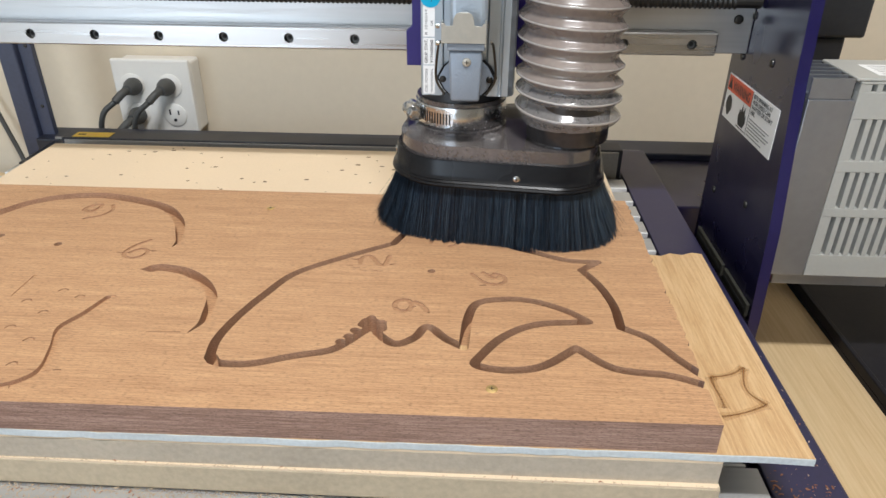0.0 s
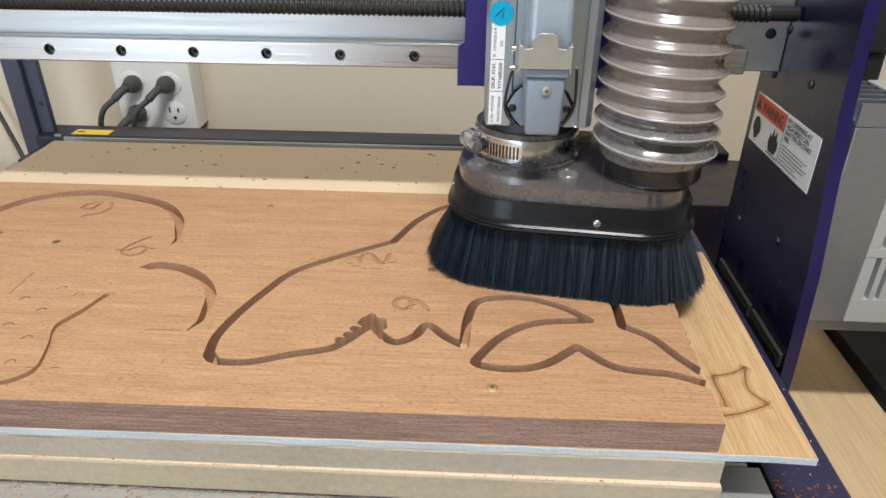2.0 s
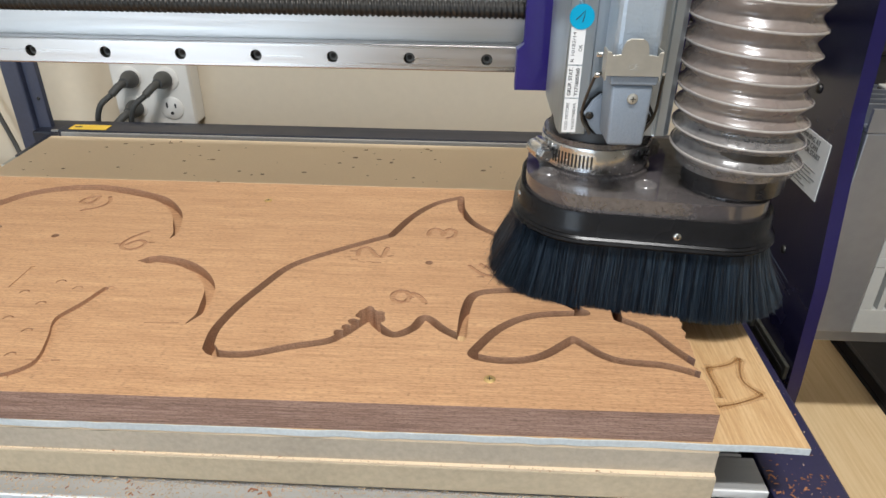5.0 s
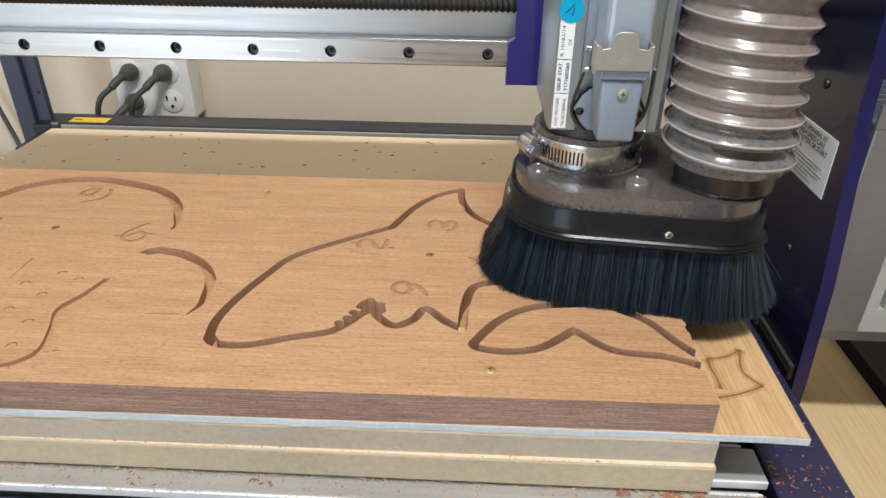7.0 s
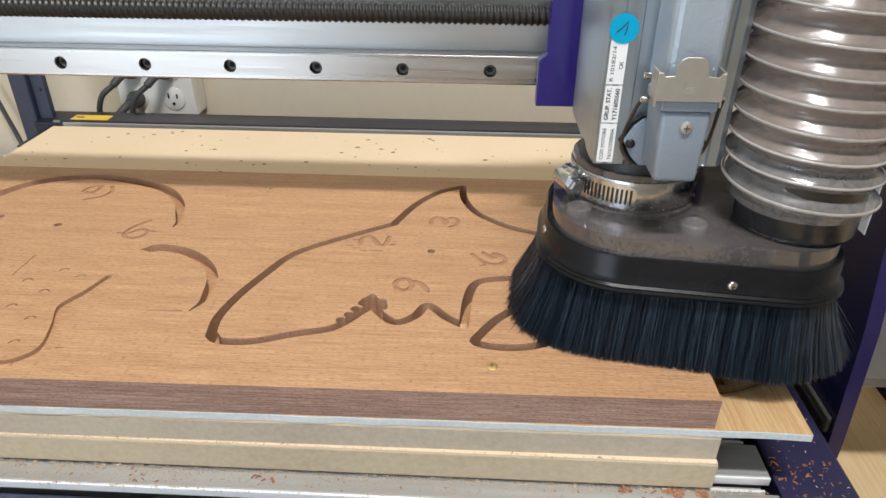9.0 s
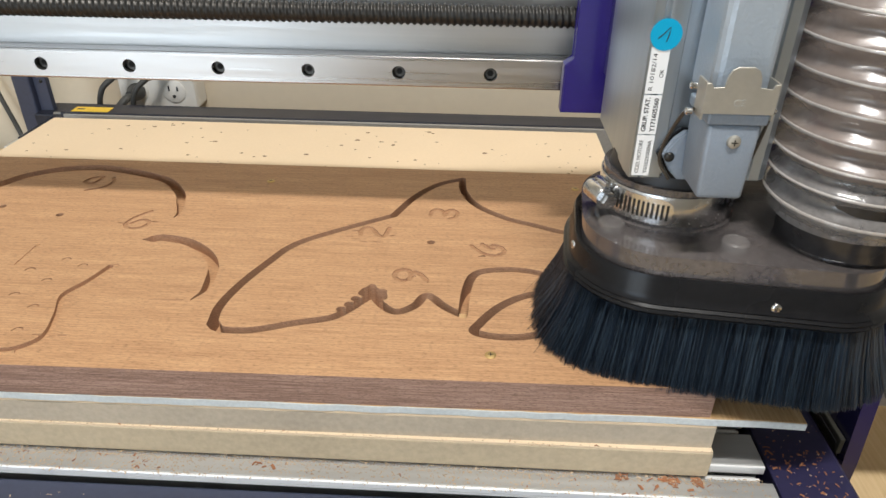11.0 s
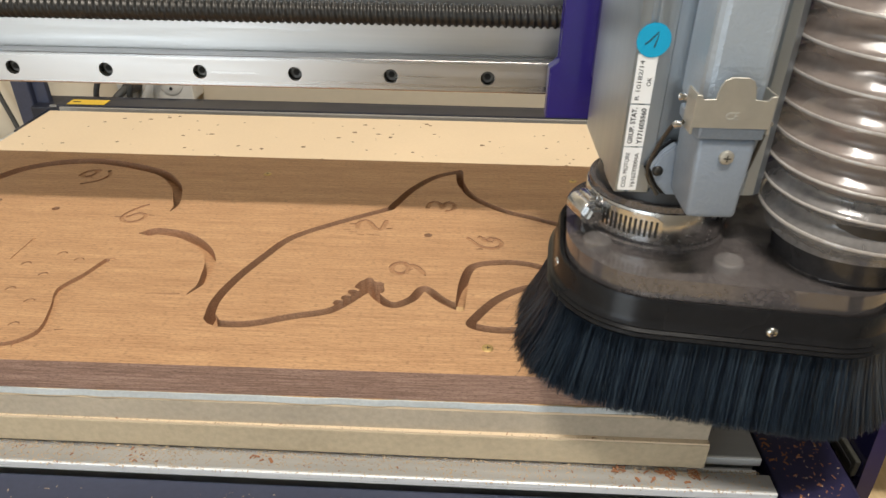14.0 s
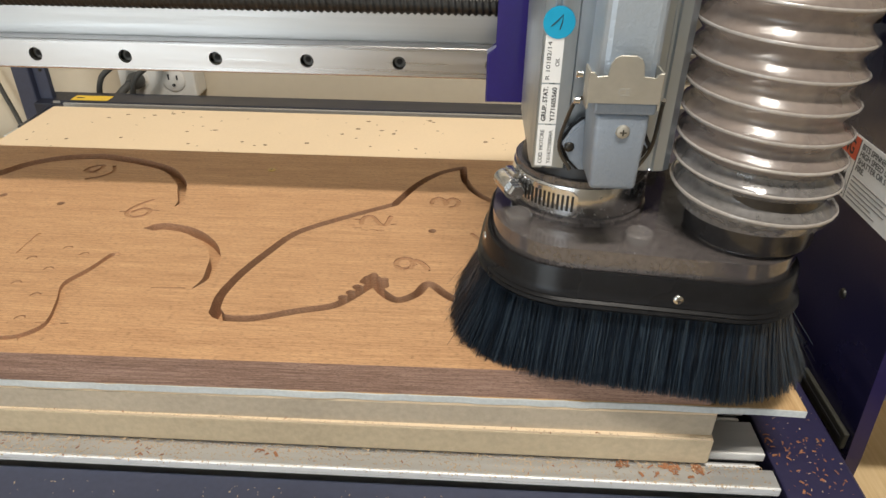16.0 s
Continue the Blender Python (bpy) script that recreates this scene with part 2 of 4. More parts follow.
def turned(profile, m=None, steps=40, bm=None):
    """A profile of (radius, height) turned round z."""
    bm = bm or bmesh.new()
    rings = [[bm.verts.new((r * math.cos(2 * math.pi * k / steps), r * math.sin(2 * math.pi * k / steps), z)) for k in range(steps)] for r, z in profile]
    for a, b in zip(rings, rings[1:]):
        for k in range(steps):
            bm.faces.new((a[k], a[(k + 1) % steps], b[(k + 1) % steps], b[k]))
    bm.faces.new(rings[0][::-1])
    bm.faces.new(rings[-1])
    if m is not None:
        bmesh.ops.transform(bm, matrix=m, verts=[v for r in rings for v in r])
    return bm


def tube(points, radius, steps=10, bm=None, closed=False):
    """A round rod along a smooth line through the points."""
    bm = bm or bmesh.new()
    pts = [Vector(p) for p in points]
    rings = []
    side = None
    for i, p in enumerate(pts):
        way = (pts[min(i + 1, len(pts) - 1)] - pts[max(i - 1, 0)]).normalized()
        side = way.orthogonal().normalized() if side is None else (side - way * side.dot(way)).normalized()
        up = way.cross(side)
        rings.append([bm.verts.new(p + radius * (math.cos(2 * math.pi * k / steps) * side + math.sin(2 * math.pi * k / steps) * up)) for k in range(steps)])
    for a, b in zip(rings, rings[1:]):
        for k in range(steps):
            bm.faces.new((a[k], a[(k + 1) % steps], b[(k + 1) % steps], b[k]))
    bm.faces.new(rings[0][::-1])
    bm.faces.new(rings[-1])
    return bm


def spline(points, per=6):
    """A Catmull-Rom line through the points."""
    pts = [np.array(p, float) for p in points]
    pts = [2 * pts[0] - pts[1]] + pts + [2 * pts[-1] - pts[-2]]
    out = []
    for a, b, c, d in zip(pts, pts[1:], pts[2:], pts[3:]):
        for k in range(per):
            t = k / per
            out.append(0.5 * (2 * b + (c - a) * t + (2 * a - 5 * b + 4 * c - d) * t * t + (3 * b - a - 3 * c + d) * t ** 3))
    out.append(pts[-2])
    return out


def rounded(x0, x1, y0, y1, r, n=8):
    out = []
    for cx, cy, a0 in ((x1 - r, y1 - r, 0), (x0 + r, y1 - r, 90), (x0 + r, y0 + r, 180), (x1 - r, y0 + r, 270)):
        out += [(cx + r * math.cos(radians(a0 + 90 * k / n)), cy + r * math.sin(radians(a0 + 90 * k / n))) for k in range(n + 1)]
    return out


def lettering(name, text, size, m, mat, parent, bold=0.0, width=None):
    """Letters as a thin mesh, set by m (x along the line, y up the letters)."""
    cu = bpy.data.curves.new(name, "FONT")
    cu.body, cu.size, cu.extrude, cu.offset = text, size, 0.00005, bold
    ob = new(name, cu)
    me = bpy.data.meshes.new_from_object(ob.evaluated_get(bpy.context.evaluated_depsgraph_get()))
    bpy.data.objects.remove(ob)
    if width:
        xs = [v.co.x for v in me.vertices]
        k = width / (max(xs) - min(xs))
        me.transform(Matrix.Diagonal((k, 1, 1, 1)))
    me.transform(m)
    me.materials.clear()
    me.materials.append(mat)
    ob = new(name, me)
    ob.parent = parent
    return ob


def cut(ob, cutter):
    """Takes the cutter's volume out of ob's mesh."""
    me = bpy.data.meshes.new("cutter")
    bmesh.ops.recalc_face_normals(cutter, faces=cutter.faces)
    cutter.to_mesh(me)
    cutter.free()
    c = new("cutter", me)
    mod = ob.modifiers.new("cut", "BOOLEAN")
    mod.operation, mod.solver, mod.use_self, mod.object = "DIFFERENCE", "EXACT", True, c
    done = bpy.data.meshes.new_from_object(ob.evaluated_get(bpy.context.evaluated_depsgraph_get()))
    ob.modifiers.clear()
    ob.data = done
    bpy.data.objects.remove(c)
    return ob


def capsule(bm, p, q, r0, r1, z0, z1, n=7):
    """An upright wall round the line p to q, rounded at both ends."""
    p, q = Vector(p), Vector(q)
    d = q - p
    a = math.atan2(d.y, d.x)
    ring = [(q.x + r1 * math.cos(a - math.pi / 2 + math.pi * k / n), q.y + r1 * math.sin(a - math.pi / 2 + math.pi * k / n)) for k in range(n + 1)]
    ring += [(p.x + r0 * math.cos(a + math.pi / 2 + math.pi * k / n), p.y + r0 * math.sin(a + math.pi / 2 + math.pi * k / n)) for k in range(n + 1)]
    prism(ring, z0, z1, bm=bm)


def groove(bm, line, r, depth, taper=None):
    line = [Vector((p[0], p[1])) for p in line]
    n = len(line)
    for i in range(n - 1):
        ra, rb = (r, r) if taper is None else (r + (taper - r) * i / (n - 1), r + (taper - r) * (i + 1) / (n - 1))
        capsule(bm, line[i], line[i + 1], ra, rb, -depth - 0.000013 * (i % 5), 0.003 + 0.000017 * (i % 7))


def screw_head(name, at, r, mat, parent, direction=(0, -1, 0), label="", slot=True):
    """A pan-head screw whose head faces the direction given; its cross slot is sunk in."""
    m = Matrix.Translation(at) @ Vector(direction).to_track_quat("Z", "Y").to_matrix().to_4x4()
    head = part(name, turned([(r, -0.0008), (r, 0.0003), (r * 0.85, r * 0.38), (r * 0.5, r * 0.52)], m, 20), mat, parent, label, 40)
    if slot:
        bm = box(-r * 0.48, r * 0.48, -r * 0.09, r * 0.09, r * 0.40, r * 0.535)
        box(-r * 0.09, r * 0.09, -r * 0.48, r * 0.48, r * 0.40, r * 0.536, bm=bm)
        bmesh.ops.transform(bm, matrix=m, verts=bm.verts)
        part("cross_slot", bm, BLACK_SCREW, head)
    return head


def sheet(y0, y1, z0, z1, x, mat, name, parent, label=""):
    return part(name, box(x - 0.0003, x, y0, y1, z0, z1), mat, parent, label)


# ---- the room ----
def structure(name, bm, mat, label):
    return tagged(part(name, bm, mat), label, name.split("_")[0], kind="structure")


structure("wall_north", box(-2.4, 2.4, 0.745, 0.85, -0.95, 1.6), WALL, "plain cream painted wall behind the machine")
structure("wall_west", box(-2.5, -2.4, -2.5, 0.85, -0.95, 1.6), WALL_WHITE, "plain pale painted side wall")
structure("wall_east", box(2.4, 2.5, -2.5, 0.85, -0.95, 1.6), WALL_WHITE, "plain pale painted side wall")
bm = box(-2.4, -2.2, -2.5, -2.4, -0.95, 1.6)
box(-0.80, 2.4, -2.5, -2.4, -0.95, 1.6, bm=bm)
box(-2.2, -0.80, -2.5, -2.4, -0.95, -0.80, bm=bm)
box(-2.2, -0.80, -2.5, -2.4, 1.50, 1.6, bm=bm)
structure("wall_south", bm, WALL_WHITE, "plain pale wall with a tall window opening")
structure("floor", box(-2.5, 2.5, -2.5, 0.85, -1.05, -0.95), speckled("concrete_floor", (0.28, 0.27, 0.25), 0.15, 0.7, scale=20), "grey concrete floor")
structure("ceiling", box(-2.5, 2.5, -2.5, 0.85, 1.6, 1.7), CEIL, "plain white ceiling")

bench = thing("workbench", "pale plywood workbench top under the machine", "workbench", at=(0, 0, -0.17))
part("bench_top", box(-1.3, 0.9, -0.60, 0.70, -0.03, 0.0, 0.002), BENCH, bench)
for x in (-1.2, 0.8):
    for y in (-0.52, 0.62):
        part("leg", box(x - 0.04, x + 0.04, y - 0.04, y + 0.04, -0.78, -0.03), BENCH, bench)
strip = thing("rubber_channel", "long black channel lying on the plywood bench", "channel", at=(0, 0, -0.17))
part("base", box(0.238, 0.37, -0.45, 0.66, 0.0, 0.006, 0.001), MATT_BLACK, strip)
part("lip", box(0.238, 0.243, -0.45, 0.66, 0.006, 0.016, 0.001), MATT_BLACK, strip)


# ---- the outlet on the wall ----
def outlet():
    ob = thing("wall_outlet", "white four-socket wall outlet box with three grey plugs", "outlet")
    part("back_box", box(-0.660, -0.549, 0.708, 0.745, -0.098, 0.008, 0.004), WHITE_PLASTIC, ob, "white surface-mounted box")
    plate = part("cover_plate", box(-0.664, -0.548, 0.700, 0.708, -0.106, 0.012, 0.003), WHITE_PLASTIC, ob)
    for cx in (-0.636, -0.580):
        for cz in (-0.026, -0.070):
            m = Matrix.Translation((cx, 0.700, cz)) @ pose(0, 0, 0, 90)
            sock = part("socket", turned([(0.0172, -0.002), (0.0172, 0.0015), (0.0160, 0.0022)], m, 28), WHITE_PLASTIC, plate, "", 40)
            if (cx, cz) == (-0.580, -0.070):
                for dx, h in ((-0.0063, 0.008), (0.0063, 0.0065)):
                    part("slot", box(cx + dx - 0.0011, cx + dx + 0.0011, 0.6968, 0.699, cz + 0.001, cz + 0.001 + h), BLACK_PLASTIC, ob)
                part("earth_hole", turned([(0.0024, 0.0), (0.0024, 0.0028)], Matrix.Translation((cx, 0.6995, cz - 0.007)) @ pose(0, 0, 0, 90), 14), BLACK_PLASTIC, ob)
    return ob


outlet()


def plug(x, z, drop, label):
    ob = thing("power_plug", label, "plug", "plugs in the wall outlet")
    m = Matrix.Translation((x, 0.698, z)) @ pose(0, 0, 0, 90, 0, 0)
    part("plug_body", turned([(0.0118, 0.0), (0.0128, 0.005), (0.0120, 0.011), (0.0090, 0.018), (0.0072, 0.026)], m, 24), PLUG_GREY, ob, "", 50)
    end = Vector((x - 0.012, 0.655, z - 0.012))
    part("strain_relief", tube(spline([(x, 0.676, z), (x - 0.004, 0.664, z - 0.003), tuple(end)]), 0.0056, 12), PLUG_GREY, ob, "", 50)
    line = spline([tuple(end), (x - 0.030, 0.648, z - 0.03), (x - 0.042, 0.655, z - 0.075), (x - 0.045, 0.665, z - drop)])
    part("cable", tube(line, 0.0040, 10), PLUG_GREY, ob, "", 60)


plug(-0.632, -0.026, 0.20, "grey moulded mains plug with a thick cable")
plug(-0.583, -0.026, 0.20, "grey moulded mains plug with a thick cable")
plug(-0.634, -0.070, 0.15, "grey moulded mains plug in the lower socket")

cord = thing("wall_cable", "thin dark cable hanging against the cream wall", "cable")
part("cable_run", tube(spline([(-0.905, 0.735, 0.02), (-0.870, 0.725, -0.095), (-0.852, 0.72, -0.155), (-0.840, 0.70, -0.168)]), 0.0035, 8), PLUG_GREY, cord, "", 60)

# ---- the machine's frame ----
frame_ob = thing("machine_frame", "dark blue painted steel frame of a routing machine", "machine frame")
part("back_beam", box(-0.728, 0.20, 0.585, 0.635, -0.150, -0.070, 0.002), FRAME_TOP, frame_ob)
part("back_ledge", box(-0.70, 0.085, 0.50, 0.585, -0.150, -0.070, 0.002), FRAME_TOP, frame_ob)
post = part("corner_post", box(-0.752, -0.7282, 0.595, 0.640, -0.170, 0.62, 0.002), DARK_FRAME, frame_ob)
part("post_flange", box(-0.7278, -0.710, 0.603, 0.612, -0.170, 0.62, 0.001), DARK_FRAME, frame_ob)
for z in (-0.03, -0.08, 0.05):
    screw_head("flange_screw", (-0.717, 0.603, z), 0.0025, BLACK_SCREW, frame_ob, slot=False)
part("side_rail", box(0.046, 0.0935, -0.30, 0.585, -0.170, -0.078, 0.001), NAVY, frame_ob, "navy painted side rail with wood chips")
# flange and guide strip use the navy with light painted in
part("side_flange", box(0.046, 0.089, -0.30, 0.585, -0.0778, -0.066, 0.001), LIT_NAVY, frame_ob)
part("rear_rail", box(0.0940, 0.26, 0.44, 0.5848, -0.170, -0.0785, 0.002), NAVY, frame_ob)
part("guide_rail", box(0.0905, 0.0955, -0.25, 0.56, -0.0778, -0.074, 0.001), LIT_NAVY, frame_ob, "navy guide strip")
part("left_rail", box(-0.735, -0.69, -0.30, 0.585, -0.170, -0.140, 0.002), NAVY, frame_ob)
part("front_beam", box(-0.69, 0.046, -0.075, -0.0185, -0.170, -0.0675, 0.002), DARK_FRAME, frame_ob)
part("ledge_bar", box(-0.625, 0.04, 0.484, 0.510, -0.0698, -0.030, 0.001), FRAME_TOP, frame_ob)
part("back_seam", box(-0.70, 0.085, 0.5852, 0.588, -0.0698, -0.0670), LEDGE, frame_ob, "thin pale seam along the back beam")
part("ledge_lip", box(-0.62, 0.035, 0.4805, 0.4838, -0.0698, -0.0315, 0.001), LEDGE, frame_ob, "thin pale grey lip behind the spoilboard")
tagged(part("warning_sticker", box(-0.613, -0.568, 0.487, 0.503, -0.0299, -0.0294), YELLOW, frame_ob), "small yellow sticker")
part("sticker_print", box(-0.609, -0.600, 0.4935, 0.4965, -0.0294, -0.0292), INK, frame_ob)

# slotted aluminium bed: extrusions along x, each with its slot lips
bed = thing("slotted_bed", "bare aluminium T-slot table of the machine", "machine bed")
PITCH = 0.0365
for k in range(-1, 13):
    y0, y1 = (-0.0165, -0.003) if k < 0 else (0.008 + PITCH * k, 0.034 + PITCH * k)
    extrusion = part("extrusion", box(-0.68, 0.0415, y0 + 0.0016, y1, -0.0668, -0.0608, 0.0004, seg=1), ALU, bed)
    part("web", box(-0.68, 0.0400, y0 + 0.004, y1 - 0.003, -0.0862, -0.0669), ALU, extrusion)
    part("lip", box(-0.68, 0.0416, y0, y0 + 0.0015, -0.0666, -0.0607, 0.0007), GLINT_ALU, extrusion, "aluminium front lip with the ceiling light's glint in its colour")
    part("slot_ledge", box(-0.68, 0.0360, y1 + 0.0005, y1 + 0.0090, -0.0690, -0.0660, 0.0004, seg=1), ALU, extrusion)
    part("slot_lip", box(-0.68, 0.0361, y1 + 0.0030, y1 + 0.0050, -0.0659, -0.0628, 0.0003, seg=1), GLINT_ALU, extrusion)

# ---- the boards ----
lower = thing("spoilboard", "lower MDF spoilboard with dusty worn edges", "board", at=(0, 0, 0))
part("panel", box(-0.612, 0.0055, -0.0012, 0.4505, -0.0600, -0.0422, 0.0005), MDF_EDGE, lower)
part("top_layer", prism([(-0.6115, -0.0009), (0.005, -0.0009), (0.005, 0.450), (-0.6115, 0.450)], -0.0421, -0.0409), MDF_TOP, lower, "paler top layer")
upper = thing("spoilboard", "upper MDF board, pale cream face and grey-brown edge", "board")
part("edge_core", prism([(-0.611, -0.0012), (0.0045, 0.0020), (0.0045, 0.4495), (-0.611, 0.4495)], -0.0408, -0.0262), MDF_GREY, upper)
part("face", prism([(-0.611, -0.0011), (0.0045, 0.0021), (0.0045, 0.4495), (-0.611, 0.4495)], -0.0261, -0.0246), MDF_TOP, upper, "pale cream MDF face with small spots")
bm = bmesh.new()
rng = random.Random(5)
for i in range(120):
    cx, cy, r = rng.uniform(-0.60, -0.005), rng.uniform(0.285, 0.445), rng.choice((0.0005, 0.0006, 0.0008, 0.0011, 0.0015, 0.0021))
    k = rng.randint(5, 8)
    prism([(cx + r * rng.uniform(0.6, 1.3) * 1.3 * math.cos(2 * math.pi * j / k), cy + r * rng.uniform(0.5, 1.2) * math.sin(2 * math.pi * j / k)) for j in range(k)], -0.0247, -0.02445, bm=bm)
tagged(part("glue_spots", bm, SPOT, upper), "scattered small dark specks", kind="stuff")

ply = thing("plywood_sheet", "thin birch plywood sheet with a scorched cut mark", "plywood")
rng = random.Random(8)
edge = [(-0.605, -0.0022)] + [(-0.605 + 0.656 * k / 60, -0.0022 + 0.0042 * min(k, 55) / 55 + rng.uniform(-0.0004, 0.0004)) for k in range(1, 60)] + [(0.0508, 0.0012)]
edge += [(0.0535, 0.222), (0.046, 0.2235), (0.037, 0.219), (0.028, 0.2215), (0.020, 0.2165), (0.010, 0.2185), (0.0, 0.216), (-0.605, 0.216)]
part("core", prism(edge, -0.0242, -0.0200), PLY_EDGE, ply, "greyish ragged plywood edge")
part("face_veneer", prism([(x, y + 0.0006 if y < 0.01 else y) for x, y in edge], -0.0199, -0.0196), PLY_FACE, ply)
def ribbon(bm, pts, widths, z):
    """A flat stain of varying width along a line."""
    rows = []
    for i, p in enumerate(pts):
        d = Vector(pts[min(i + 1, len(pts) - 1)]) - Vector(pts[max(i - 1, 0)])
        side = Vector((-d.y, d.x)).normalized() * widths[i]
        rows.append([bm.verts.new((p[0] + k * side.x, p[1] + k * side.y, z)) for k in (-1, 1)])
    for p, q in zip(rows, rows[1:]):
        bm.faces.new((p[0], q[0], q[1], p[1]))


bm, halo, faint = bmesh.new(), bmesh.new(), bmesh.new()
for n, line in enumerate(([(0.0150, 0.0660), (0.022, 0.0672), (0.030, 0.0702), (0.0385, 0.0765)], [(0.0385, 0.0765), (0.0338, 0.0620), (0.0338, 0.0520), (0.0405, 0.0425)],
                          [(0.0405, 0.0425), (0.032, 0.0382), (0.022, 0.0340), (0.0115, 0.0312)], [(0.0150, 0.0660), (0.0150, 0.0560), (0.0156, 0.0470), (0.0152, 0.0385)])):
    pts = spline(line, 5)
    for p, q in zip(pts, pts[1:]):
        capsule(bm, p, q, 0.00020, 0.00020, -0.0195, -0.0193, 4)
    ends = [abs(2 * i / (len(pts) - 1) - 1) ** 3 for i in range(len(pts))]
    ribbon(halo, pts, [rng.uniform(0.0005, 0.0007) + 0.0006 * e for e in ends], -0.01942 + 0.00001 * n)
    ribbon(faint, pts, [2.0 * (rng.uniform(0.0009, 0.0013) + 0.0008 * e) for e in ends], -0.01954 + 0.00001 * n)
part("scorch_haze", faint, HALO_FAINT, ply, "faint orange-brown scorching")
part("scorch_halo", halo, HALO, ply, "brown scorched halo")
part("scorch_line", bm, CHAR, ply, "thin scorched outline")


def mahogany_board():
    ob = thing("mahogany_board", "mahogany board half routed with animal outlines, screwed down", "board")
    rng = random.Random(3)
    right = [(0.0008 + rng.uniform(-0.0014, 0.0008) if 0.05 < y < 0.272 else 0.0, y) for y in np.linspace(0.0032, 0.278, 90)]
    outline = [(-0.60, 0.278), (-0.60, -0.0024)] + right
    me = part("panel", prism(outline, -0.0195, 0.0), MAHOGANY, ob)
    c = bmesh.new()
    depth, r = 0.0160, 0.0031
    back = [(-0.2825, 0.043), (-0.284, 0.061), (-0.279, 0.085), (-0.269, 0.112), (-0.256, 0.139), (-0.229, 0.162), (-0.191, 0.1885)]
    groove(c, spline(back), r, depth)
    capsule(c, (-0.2822, 0.0440), (-0.2795, 0.0405), 0.0037, 0.0037, -depth - 0.00017, 0.0033)
    groove(c, spline([(-0.191, 0.1885), (-0.189, 0.194), (-0.177, 0.223), (-0.160, 0.247), (-0.140, 0.260)]), r, depth)
    groove(c, spline([(-0.140, 0.260), (-0.138, 0.235), (-0.127, 0.210), (-0.105, 0.190), (-0.084, 0.180), (-0.062, 0.170), (-0.040, 0.1685)]), r, depth)
    groove(c, [(-0.040, 0.1685), (-0.053, 0.1565)], r, depth)
    groove(c, spline([(-0.053, 0.1565), (-0.044, 0.137), (-0.038, 0.112), (-0.0375, 0.087)]), r, depth)
    groove(c, spline([(-0.0375, 0.087), (-0.022, 0.076), (-0.010, 0.057), (0.004, 0.038)]), r, depth)
    groove(c, spline([(0.006, 0.030), (-0.004, 0.036), (-0.020, 0.042), (-0.048, 0.046), (-0.068, 0.064)]), r, depth)
    groove(c, spline([(-0.068, 0.064), (-0.089, 0.046), (-0.109, 0.041), (-0.127, 0.0445), (-0.125, 0.053), (-0.111, 0.073), (-0.090, 0.087), (-0.057, 0.092)]), r, depth)
    groove(c, spline([(-0.057, 0.092), (-0.070, 0.104), (-0.091, 0.114), (-0.110, 0.115), (-0.127, 0.109), (-0.133, 0.091), (-0.135, 0.061)]), r, depth)
    groove(c, spline([(-0.135, 0.061), (-0.146, 0.069), (-0.158, 0.081), (-0.165, 0.069), (-0.176, 0.062), (-0.187, 0.071), (-0.191, 0.080)]), r, depth)
    groove(c, spline([(-0.2815, 0.0425), (-0.2765, 0.0385), (-0.268, 0.0375), (-0.255, 0.039), (-0.234, 0.047), (-0.215, 0.053), (-0.206, 0.061), (-0.198, 0.072), (-0.190, 0.082)]), r, depth)
    for p, q in (((-0.206, 0.061), (-0.2095, 0.0625)), ((-0.202, 0.066), (-0.2055, 0.068)), ((-0.199, 0.072), (-0.2025, 0.0745)), ((-0.195, 0.080), (-0.199, 0.081)),
                 ((-0.190, 0.078), (-0.1855, 0.077)), ((-0.191, 0.082), (-0.1865, 0.0835)), ((-0.193, 0.084), (-0.194, 0.0885))):
        capsule(c, p, q, r, r * 0.95, -depth - 0.00021, 0.0031)
    capsule(c, (-0.1945, 0.0825), (-0.1885, 0.0785), 0.0066, 0.0058, -depth - 0.0003, 0.0032)
    groove(c, [(x - 0.0046, y + 0.0026) for x, y in spline(back[3:], 4)], 0.0006, 0.0002)
    # the second animal
    groove(c, spline([(-0.5605, 0.15), (-0.545, 0.19), (-0.524, 0.219), (-0.509, 0.241), (-0.486, 0.255), (-0.454, 0.260), (-0.421, 0.253)]), 0.0054, 0.0085)
    groove(c, spline([(-0.421, 0.253), (-0.390, 0.2395), (-0.3695, 0.2165), (-0.3595, 0.193)]), 0.0054, 0.0085, 0.0032)
    groove(c, spline([(-0.3595, 0.193), (-0.3565, 0.182), (-0.357, 0.173)]), 0.0032, 0.0085, 0.0004)
    capsule(c, (-0.366, 0.1385), (-0.358, 0.1405), 0.0006, 0.0050, -0.00851, 0.0031)
    groove(c, spline([(-0.358, 0.1405), (-0.351, 0.142), (-0.332, 0.137), (-0.314, 0.123), (-0.303, 0.105), (-0.2995, 0.085)]), 0.0052, 0.0085, 0.0032)
    groove(c, spline([(-0.2995, 0.085), (-0.300, 0.076), (-0.304, 0.066)]), 0.0032, 0.0085, 0.0004)
    groove(c, spline([(-0.369, 0.101), (-0.375, 0.082), (-0.3815, 0.067), (-0.376, 0.050), (-0.3705, 0.027), (-0.379, 0.012)], 4), 0.0036, 0.0007)
    groove(c, spline([(-0.372, 0.102), (-0.378, 0.083), (-0.385, 0.067), (-0.379, 0.049), (-0.374, 0.027), (-0.382, 0.015), (-0.393, 0.0115), (-0.42, 0.012)], 4), 0.0019, 0.0028)
